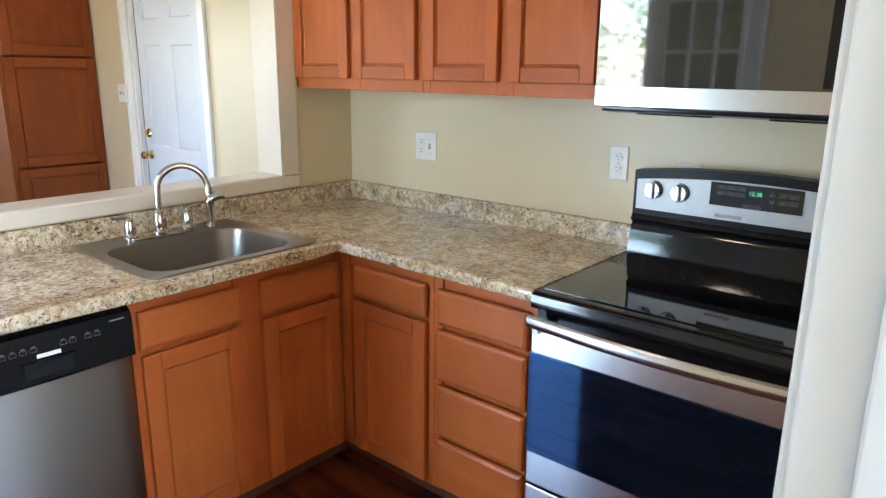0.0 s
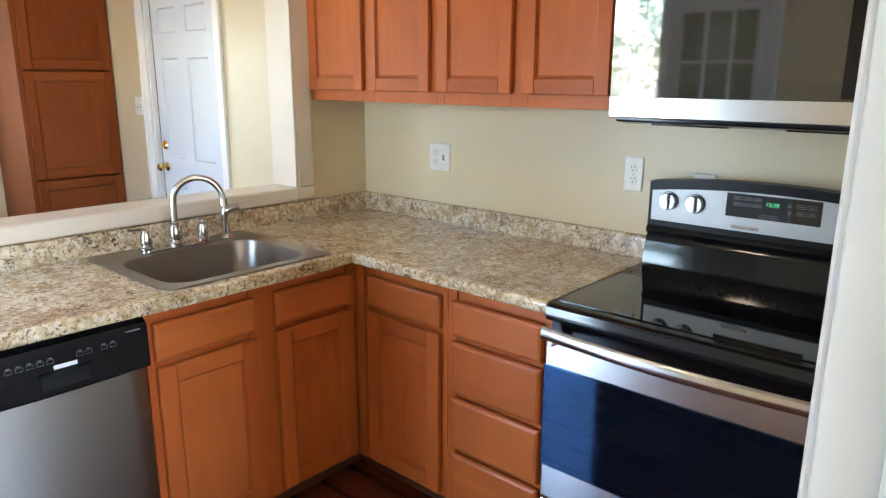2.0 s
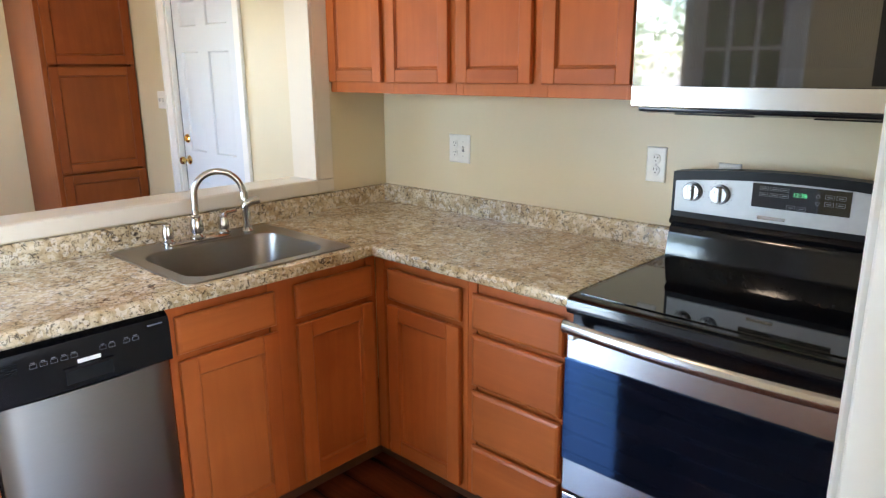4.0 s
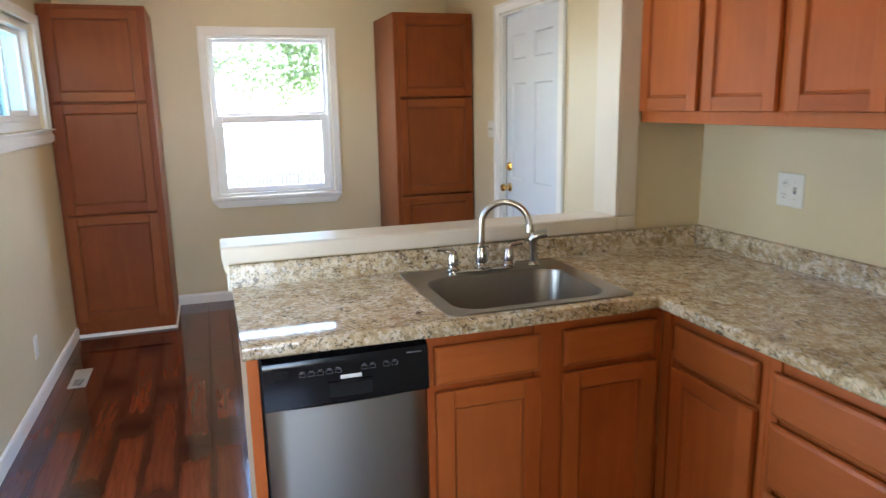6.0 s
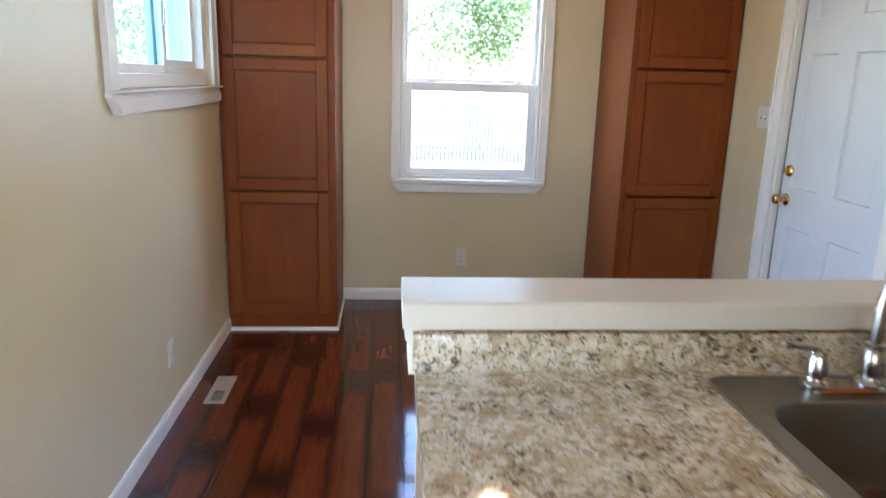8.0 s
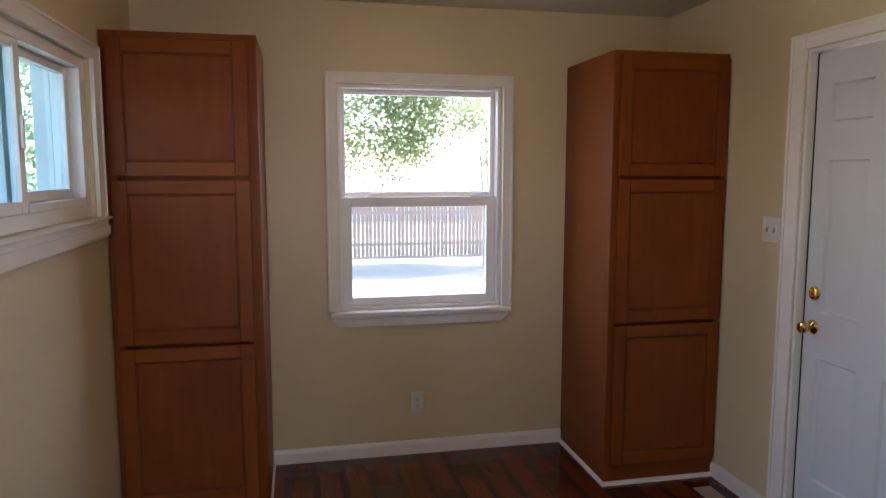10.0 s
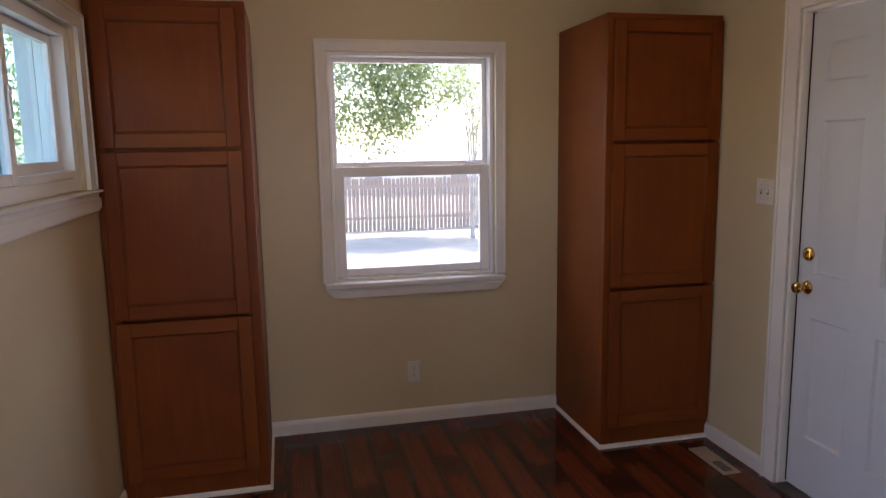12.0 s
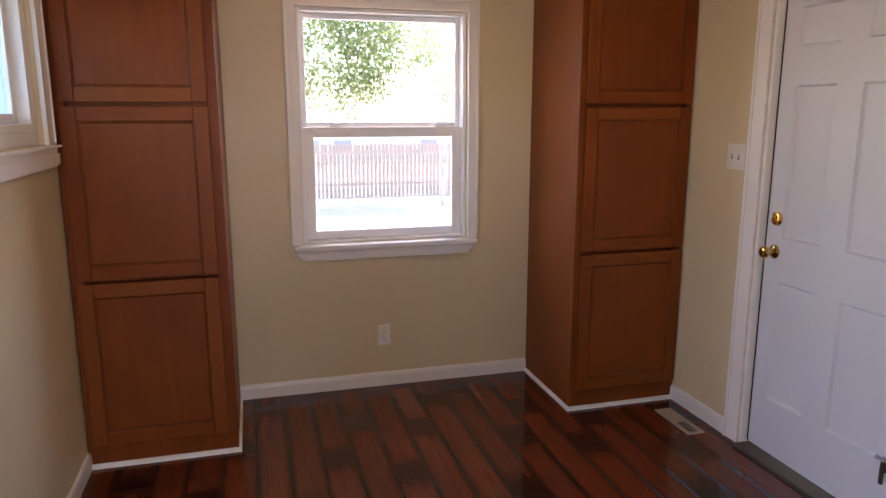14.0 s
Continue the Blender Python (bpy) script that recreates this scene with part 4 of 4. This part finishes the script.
part("cooktop", box(2.262, 2.792, RY0 + 0.016, RY1 - 0.016, 0.9145, 0.9175, 0.001), BLACKGLASS, rg, "glossy black ceramic glass cooktop")
b = bmesh.new()
add_box(b, 2.250, 2.262, RY0 + 0.004, RY1 - 0.004, 0.814, 0.867)
for i in range(34):
    y = RY0 + 0.09 + i * 0.0175
    if i % 13 != 12:
        add_box(b, 2.2485, 2.252, y, y + 0.010, 0.836, 0.858)
part("vent_panel", b, BLACKPLASTIC, rg, "black vent slots above the oven door")
b = bmesh.new()
add_box(b, 2.220, 2.260, RY0 + 0.003, RY1 - 0.003, 0.318, 0.812, 0.006)
od = part("oven_door", b, STEEL_Y, rg, "stainless oven door")
part("oven_window", box(2.2155, 2.2205, RY0 + 0.003, RY1 - 0.003, 0.424, 0.737, 0.002), OVENGLASS, od, "dark glossy oven glass")
b = bmesh.new()
n = 16
pts = []
for i in range(n + 1):
    u = i / n
    pts.append((2.198 - 0.026 * math.sin(math.pi * u), RY0 + 0.006 + (RY1 - RY0 - 0.012) * u, 0.836))
loops = []
for p in pts:
    loops.append([(p[0] + 0.012 * math.cos(a), p[1], p[2] + 0.019 * math.sin(a)) for a in [2 * math.pi * j / 20 for j in range(20)]])
loft(b, loops, True, True)
for y in (RY0 + 0.03, RY1 - 0.03):
    add_box(b, 2.196, 2.222, y - 0.012, y + 0.012, 0.800, 0.846, 0.004)
part("oven_handle", b, STEEL_Y, od, "satin steel bar handle")
part("drawer", box(2.222, 2.260, RY0 + 0.003, RY1 - 0.003, 0.070, 0.310, 0.006), STEEL_Y, rg, "stainless storage drawer")
for y in (RY0 + 0.05, RY1 - 0.05):
    for x in (2.32, 2.74):
        part("foot", cyl((x, y, 0.0), (x, y, 0.05), 0.016), BLACKPLASTIC, rg)
# back console: sloped glass riser, silver control panel with an arched black top
b = bmesh.new()
prism(b, [(2.800, 0.9135), (2.800, 0.930), (2.812, 0.990), (2.818, 1.010), (2.83, 1.020), (2.885, 1.020), (2.885, 0.9135)], RY0 + 0.002, RY1 - 0.002, "y")
part("riser", b, RISER, rg, "glossy black riser")
b = bmesh.new()
prism(b, [(2.822, 1.0205), (2.812, 1.032), (2.822, 1.048), (2.885, 1.048), (2.885, 1.0205)], RY0 + 0.001, RY1 - 0.001, "y")
part("console_base", b, BLACKPLASTIC, rg)


def arch(inset, low):
    pts = [(RY0 + inset, low)]
    for i in range(21):
        u = i / 20
        pts.append((RY0 + inset + (RY1 - RY0 - 2 * inset) * u, 1.194 + 0.024 * (1 - (2 * u - 1) ** 2) - inset * 0.9))
    pts.append((RY1 - inset, low))
    return pts


b = bmesh.new()
prism(b, arch(0.0, 1.0485), 2.824, 2.880, "x")
con = part("console", b, CONSOLE, rg, "arched black console back")
b = bmesh.new()
prism(b, [(p, q - 0.018) if q > 1.1 else (p, q) for p, q in arch(0.012, 1.068)], 2.819, 2.8245, "x")
part("control_face", b, PANEL_SILVER, con, "silver control face")
b = bmesh.new()
add_box(b, 2.8165, 2.8192, -5.252, -4.984, 1.112, 1.184, 0.0008)
disp = part("display", b, BLACKGLASS, con, "black touch display with green clock")


def touch_key(y, z, high, wide=0.026):
    y, z, wide, k = -4.984 + (y + 4.994) * 0.91, z + 0.009, wide * 0.91, bmesh.new()
    for y0, y1, z0, z1 in ((y - wide, y, z, z + 0.0008), (y - wide, y, z + high, z + high + 0.0008), (y - 0.0008, y, z + 0.0008, z + high), (y - wide, y - wide + 0.0008, z + 0.0008, z + high), (y - wide * 0.78, y - wide * 0.22, z + 0.0045, z + 0.0065)):
        add_box(k, 2.8158, 2.8166, y0, y1, z0, z1)
    part("touch_key", k, GREYPRINT, disp)


for i in range(3):
    for z in (1.156, 1.138):
        touch_key(-5.018 - 0.032 * i, z, 0.010)
for y, z in ((-5.215, 1.148), (-5.247, 1.148), (-5.215, 1.128), (-5.247, 1.128), (-5.105, 1.106), (-5.137, 1.106)):
    touch_key(y, z, 0.011)
for z, s in ((1.159, 1), (1.145, -1)):
    k = bmesh.new()
    for y0, z0, y1, z1 in ((-5.160, z, -5.173, z), (-5.160, z, -5.1665, z + s * 0.010), (-5.173, z, -5.1665, z + s * 0.010)):
        tube(k, [(2.8162, y0, z0), (2.8162, y1, z1)], 0.0005, 6)
    part("arrow_key", k, GREYPRINT, disp)
part("name_bar", box(2.8165, 2.8192, -5.085, -5.005, 1.076, 1.086, bev=0.001), CHROME, con, "grey printed mark")
font = bpy.data.curves.new("clock", "FONT")
font.body, font.size, font.extrude, font.align_x, font.align_y = "12:38", 0.018, 0.0002, "CENTER", "CENTER"
tmp = new("clock_text", font)
bpy.context.view_layer.update()
me = bpy.data.meshes.new_from_object(tmp.evaluated_get(bpy.context.evaluated_depsgraph_get()))
bpy.data.objects.remove(tmp)
me.materials.clear()
me.materials.append(CLOCK)
ck = new("clock_digits", me)
me.transform(Matrix.Translation((2.8160, -5.118, 1.159)) @ Matrix(((0, 0, -1, 0), (-1, 0, 0, 0), (0, 1, 0, 0), (0, 0, 0, 1))))
ck.parent = disp
tagged(ck, label="glowing green digits 12:38")
for y in (-4.800, -4.888):
    b = bmesh.new()
    lathe(b, [(0.0315, 0), (0.0315, 0.004), (0.030, 0.006), (0.0, 0.006)], (2.819, y, 1.136), "-X", 28)
    kb = part("control_knob", b, KNOBRING, con, "dark steel knob ring")
    b = bmesh.new()
    lathe(b, [(0.0270, 0), (0.0270, 0.010), (0.0255, 0.0125), (0.0, 0.0130)], (2.8128, y, 1.136), "-X", 32)
    part("cap", b, KNOB, kb, "brushed steel cap")
    b = bmesh.new()
    prism(b, [(y - 0.0085, 1.1115), (y + 0.0085, 1.1115), (y + 0.0085, 1.1605), (y - 0.0085, 1.1605)], 2.790, 2.7995, "x")
    bmesh.ops.bevel(b, geom=list(b.edges), offset=0.003, segments=2, affect="EDGES", profile=0.5)
    part("grip", b, KNOB, kb, "brushed steel grip bar")
    b = bmesh.new()
    for i in range(11):
        a = radians(-140 + 28 * i + 90)
        add_box(b, 2.8183, 2.8192, y + 0.038 * math.cos(a) - 0.0012, y + 0.038 * math.cos(a) + 0.0012, 1.136 + 0.038 * math.sin(a) - 0.0012, 1.136 + 0.038 * math.sin(a) + 0.0012)
    part("dial_marks", b, GREYPRINT, kb)

# ---- microwave over the range ----
mw = thing("microwave", "over-the-range microwave with dark glass and steel strip", "microwave", (2.7, -5.1, 1.40))
MY0, MY1 = -5.492, -4.736
b = bmesh.new()
prism(b, [(2.535, 1.4115), (2.54, 1.400), (2.60, 1.392), (2.896, 1.392), (2.896, 1.84), (2.535, 1.84)], MY0 + 0.004, MY1 - 0.004, "y")
part("body", b, BLACKPLASTIC, mw)
b = bmesh.new()
prism(b, [(2.534, 1.412), (2.508, 1.412), (2.500, 1.417), (2.498, 1.470), (2.534, 1.470)], MY0, MY1, "y")
part("lower_strip", b, STEEL_Y, mw, "brushed steel lower strip")
b = bmesh.new()
prism(b, [(2.534, 1.4715), (2.500, 1.4715), (2.500, 1.83), (2.510, 1.84), (2.534, 1.84)], MY0, MY1, "y")
md = part("door", b, MWGLASS, mw, "mirror-dark microwave door glass")
b = bmesh.new()
for i in range(105):
    y = -5.316 + 0.0040 * i
    add_box(b, 2.4993, 2.4999, y, y + 0.0020, 1.516, 1.765)
tagged(part("window_screen", b, SCREEN, md, "grey ribbed screen behind the door glass"), kind="stuff")
part("keypad", box(2.4985, 2.4997, MY0 + 0.004, MY0 + 0.165, 1.476, 1.826), BLACKPLASTIC, md, "black keypad strip")
for y in (-5.30, -4.93):
    part("grease_filter", box(2.60, 2.82, y - 0.11, y + 0.11, 1.3895, 1.3918, bev=0.0008), BLACKPLASTIC, mw, "dark mesh grease filter")

# ---- outlets, switches ----


def outlet(m, gang=1, kinds="o", label="white duplex outlet with plate", category="outlet", group="outlets", z=0.118):
    """A wall plate looking to local -y, its middle at the pose m."""
    t = thing("outlet" if category == "outlet" else "light_switch", label, category, (0, 0, 0), group)
    w = 0.072 if gang == 1 else 0.118
    b = bmesh.new()
    ring = []
    for inset, off in ((0, 0.0), (0, 0.003), (0.003, 0.0055), (0.006, 0.006)):
        ring.append([(-w / 2 + inset, -off, -z / 2 + inset), (w / 2 - inset, -off, -z / 2 + inset), (w / 2 - inset, -off, z / 2 - inset), (-w / 2 + inset, -off, z / 2 - inset)])
    loft(b, ring, True, True)
    plate = part("plate", b, PLATE, t)
    for i, kind in enumerate(kinds):
        cx = 0 if gang == 1 else (-0.023 + 0.046 * i)
        if kind == "o":
            for cz in (0.020, -0.020):
                b = bmesh.new()
                lathe(b, [(0.0165, 0), (0.0165, 0.002), (0.0155, 0.003), (0, 0.003)], (cx, -0.0055, cz), "-Y", 24)
                soc = part("socket", b, PLATE, plate)
                b = bmesh.new()
                for dx, hh in ((-0.006, 0.008), (0.006, 0.0065)):
                    add_box(b, cx + dx - 0.001, cx + dx + 0.001, -0.0092, -0.0084, cz + 0.001, cz + 0.001 + hh)
                add_cyl(b, (cx, -0.0092, cz - 0.007), (cx, -0.0084, cz - 0.007), 0.0024, n=10)
                part("slots", b, SLOT, plate)
        else:
            b = bmesh.new()
            add_box(b, cx - 0.0055, cx + 0.0055, -0.0068, -0.006, -0.012, 0.012)
            part("slot", b, GREYPRINT, plate)
            b = bmesh.new()
            add_box(b, cx - 0.004, cx + 0.004, -0.017, -0.006, -0.002, 0.010, 0.0015)
            part("toggle", b, PLATE, plate)
    for cx in ([0] if gang == 1 else [-0.023, 0.023]):
        for cz in ([0] if kinds[0] == "o" and gang == 1 else [-0.030, 0.030]):
            part("screw", cyl((cx, -0.0075, cz), (cx, -0.006, cz), 0.003, n=8), HINGE, plate)
    t.matrix_world = m
    return t


EAST, NORTH, WEST = 90, 0, -90    # turns so that the plate faces the room
outlet(pose(W, -3.725, 1.190, 0, 0, -90), 2, "os", "white double-gang plate with outlet and switch above worktop", z=0.120)
outlet(pose(W, -4.630, 1.200, 0, 0, -90), 1, "o", "white duplex outlet beside the range", z=0.120)
outlet(pose(W, -4.880, 1.165, 0, 0, -90), 1, "s", "white switch plate half hidden behind the range", "light switch", "switches")
outlet(pose(1.425, 0, 0.298, 0, 0, 0), 1, "o", "white duplex outlet low under the window")
outlet(pose(0, -1.680, 0.300, 0, 0, 90), 1, "o", "white duplex outlet low on the long wall")
outlet(pose(W, -0.968, 1.330, 0, 0, -90), 2, "ss", "white double light switch beside the door", "light switch", "switches")

# ---- floor registers ----


def register(cx, cy, label):
    """A plate with a damper lever and a louvred opening in its southern half."""
    t = thing("floor_register", label, "vent", (cx, cy, 0), "floor registers")
    w, d, ow, o0, o1 = 0.0475, 0.148, 0.026, -0.126, -0.012
    b = bmesh.new()
    for x0, x1, y0, y1 in ((-w, -ow, -d, d), (ow, w, -d, d), (-ow + 0.0002, ow - 0.0002, -d, o0), (-ow + 0.0002, ow - 0.0002, o1, d)):
        add_box(b, cx + x0, cx + x1, cy + y0, cy + y1, 0.0008, 0.0052, 0.0012)
    part("frame", b, VENT, t)
    part("backing", box(cx - ow, cx + ow, cy + o0, cy + o1, 0.0004, 0.0010), SLOT, t)
    for i in range(8):
        y = cy + o0 + 0.006 + i * 0.0138
        part("slat", box(cx - ow + 0.0005, cx + ow - 0.0005, y, y + 0.0018, 0.0012, 0.0034), VENT, t)
    part("lever", box(cx - 0.004, cx + 0.004, cy + 0.098, cy + 0.124, 0.0053, 0.0085, bev=0.001), VENT, t, "small damper lever")
    return t


register(0.138, -1.415, "tan metal floor register beside the long wall")
register(2.763, -0.872, "tan metal floor register beside the door")

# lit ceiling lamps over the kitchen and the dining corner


def ceiling_lamp(x, y, label, glass):
    t = thing("ceiling_light", label, "ceiling light", (x, y, CEIL), "ceiling lights")
    b = bmesh.new()
    lathe(b, [(0.11, 0), (0.11, -0.018), (0.098, -0.026), (0.0, -0.026)], (x, y, CEIL))
    part("base", b, BRASS, t, "brass base ring")
    b = bmesh.new()
    lathe(b, [(0.085, -0.027), (0.083, -0.055), (0.072, -0.085), (0.050, -0.106), (0.022, -0.115), (0.0, -0.116)], (x, y, CEIL))
    part("bowl", b, glass, t, "glowing frosted glass bowl")
    b = bmesh.new()
    lathe(b, [(0.010, -0.1165), (0.012, -0.122), (0.006, -0.134), (0.0, -0.138)], (x, y, CEIL))
    part("finial", b, BRASS, t)


ceiling_lamp(1.25, -4.45, "flush ceiling light, glowing warm glass bowl, over the kitchen", LAMPGLASS)
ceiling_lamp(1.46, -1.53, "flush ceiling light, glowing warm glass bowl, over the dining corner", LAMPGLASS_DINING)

# small hook in the ceiling
t = thing("ceiling_hook", "small white plant hook in the ceiling", "hook", (1.40, -0.62, CEIL))
b = bmesh.new()
lathe(b, [(0.016, 0), (0.016, -0.003), (0.006, -0.008), (0.0, -0.008)], (1.40, -0.62, CEIL))
tube(b, [(1.40, -0.62, CEIL - 0.006), (1.40, -0.62, CEIL - 0.020), (1.408, -0.62, CEIL - 0.034), (1.400, -0.62, CEIL - 0.046), (1.391, -0.62, CEIL - 0.036)], 0.003, 8)
part("hook", b, TRIM, t)

# ---- outside ----
GZ = -1.10
structure("ground", box(-400, 400, -400, 400, GZ - 0.5, GZ), GROUND, "pale dry sunlit lawn")
fence = thing("fence", "weathered grey-brown wooden picket privacy fence", "fence", (5, 18, GZ))
b = bmesh.new()
for z in (GZ + 0.35, GZ + 1.35):
    add_box(b, -40, 40, 18.03, 18.07, z, z + 0.09)
part("rail", b, FENCEWOOD, fence)
rnd = random.Random(4)
shapes = []
for i in range(5):
    bb = bmesh.new()
    h = 1.67 + 0.03 * i / 4
    w = 0.052 + 0.004 * rnd.random()
    prism(bb, [(-w, 0), (w, 0), (w, h - 0.03), (w - 0.020, h), (-w + 0.020, h), (-w, h - 0.03)], 0, 0.018, "y")
    me = bpy.data.meshes.new("picket")
    bb.to_mesh(me)
    bb.free()
    me.materials.append(FENCEWOOD)
    shapes.append(me)
x = -6.0
while x < 17:
    p = new("picket", rnd.choice(shapes))
    p.parent, p.matrix_parent_inverse = fence, fence.matrix_world.inverted()
    p.matrix_basis = pose(x, 18.0 + rnd.uniform(-0.008, 0.004), GZ - 0.03, 0, rnd.uniform(-0.3, 0.3), rnd.uniform(-1, 1))
    x += 0.116 + rnd.uniform(0, 0.022)


def crown(bm, centre, radii, count, size, rnd, gaps=0.5, clusters=26):
    """Leaves in clumps through an uneven hull."""
    c = Vector(centre)
    hubs = []
    while len(hubs) < clusters:
        d = Vector((rnd.uniform(-1, 1), rnd.uniform(-1, 1), rnd.uniform(-1, 1)))
        if 0.2 < d.length < 1:
            hubs.append(Vector((d.x * radii[0], d.y * radii[1], d.z * radii[2])))
    for _ in range(count):
        h = rnd.choice(hubs)
        s = min(radii) * gaps
        p = c + h + Vector((rnd.gauss(0, s * 0.5), rnd.gauss(0, s * 0.5), rnd.gauss(0, s * 0.4)))
        m = Euler((rnd.uniform(-1.2, 1.2), rnd.uniform(-1.2, 1.2), rnd.uniform(0, 6.3))).to_matrix()
        k = size * rnd.uniform(0.6, 1.3)
        vs = [bm.verts.new(p + m @ Vector(q) * k) for q in ((-0.5, 0, 0), (0, -0.24, 0.05), (0.55, 0, -0.05), (0, 0.24, 0.05))]
        bm.faces.new(vs)
    return hubs


def tree(label, base, height, centre, radii, count, size, seed, stems=1, thick=0.12, clusters=26):
    r = random.Random(seed)
    t = thing("tree", label, "tree", base, "trees in the yard")
    bt = bmesh.new()
    bc = bmesh.new()
    hubs = crown(bc, centre, radii, count, size, r, 0.5 if clusters < 100 else 0.62, clusters)
    for s in range(stems):
        p0 = Vector(base) + Vector((r.uniform(-0.12, 0.12), r.uniform(-0.12, 0.12), -0.05)) * (stems > 1)
        p3 = Vector(centre) + Vector((r.uniform(-0.4, 0.4) * radii[0], r.uniform(-0.4, 0.4) * radii[1], 0))
        pts = [p0.lerp(p3, u) + Vector((0.12 * math.sin(3 * u + s), 0.1 * math.cos(4 * u + s), 0)) * u for u in [i / 7 for i in range(8)]]
        tube(bt, pts, [thick * (1 - 0.7 * i / 7) for i in range(8)], 10)
        for h in hubs[s::stems][:10]:
            q = Vector(centre) + h
            a = pts[4 + r.randrange(3)]
            mid = a.lerp(q, 0.5) + Vector((0, 0, 0.15))
            tube(bt, [a, mid, q], [thick * 0.35, thick * 0.2, thick * 0.06], 7)
    part("trunk", bt, BARK, t)
    part("crown", bc, LEAF, t, smooth=False)
    return t


tree("broad leafy tree with hanging branches over the lawn", (-3.2, 16.9, GZ), 6, (3.1, 16.6, 3.8), (3.2, 1.1, 2.3), 20000, 0.135, 11, 1, 0.085, 170)
tree("slender young tree with several pale stems", (6.0, 15.4, GZ), 4, (6.0, 15.0, 2.9), (0.9, 0.9, 1.6), 6000, 0.060, 5, 4, 0.04, 18)
tree("leafy green tree beyond the high window", (-4.2, 6.4, GZ), 5, (-4.0, 6.2, 2.4), (2.0, 2.2, 2.2), 12000, 0.10, 8, 1, 0.10, 40)
tree("leafy green tree beside the back door", (-7.4, -1.2, GZ), 5, (-7.2, -1.2, 2.2), (1.6, 3.2, 2.6), 4200, 0.16, 21, 2, 0.10, 34)

nh = thing("neighbour_house", "pale low house behind the fence", "house", (8, 34, GZ))
part("wall", box(-8, 22, 34, 42, GZ, 0.55), SIDING, nh)
b = bmesh.new()
prism(b, [(33.3, 0.56), (38, 1.0), (42.7, 0.56)], -8.6, 22.6, "x")
part("roof", b, ROOFGREY, nh)
for x in (3.3, 5.0, 9.8, 11.6, 12.6):
    w = part("window", box(x, x + 1.1, 33.94, 33.99, -0.6, 0.10), TRIM, nh)
    part("pane", box(x + 0.08, x + 1.02, 33.92, 33.938, -0.55, 0.05), DARKPANE, w)

# ---- floor planks, last ----
rnd = random.Random(2)
PW = 0.1435
meshes = {}


def plank_mesh(length, width):
    key = (round(length, 3), round(width, 3))
    if key not in meshes:
        bb = bmesh.new()
        add_box(bb, 0, width, 0, length, -0.013, 0)
        top_edges = [e for e in bb.edges if all(v.co.z > -0.001 for v in e.verts)]
        bmesh.ops.bevel(bb, geom=top_edges, offset=0.0007, segments=1, affect="EDGES")
        me = bpy.data.meshes.new("plank")
        bb.to_mesh(me)
        bb.free()
        me.materials.append(PLANK)
        meshes[key] = me
    return meshes[key]


x, col = -0.010, 0
while x < W - 0.001:
    wide = min(PW, W - x) if x > 0 else PW + x
    x_lo = max(x, 0.0)
    y = 0.0 + [0, 0.41, 0.83, 0.22, 0.62, 1.02][col % 6] + rnd.uniform(-0.08, 0.08)
    y += 1.21 if y < 0 else 0.0
    while y > SOUTH:
        y1, y0 = min(y, -0.0005), max(y - 1.21, SOUTH)
        if y1 - y0 > 0.03:
            me = plank_mesh(y1 - y0 - 0.0010, wide - 0.0010)
            p = new("plank", me)
            p.parent = floor
            p.matrix_basis = pose(x_lo + 0.0005, y0 + 0.0005, rnd.uniform(-0.00012, 0.00012))
        y -= 1.21
    x += PW
    col += 1
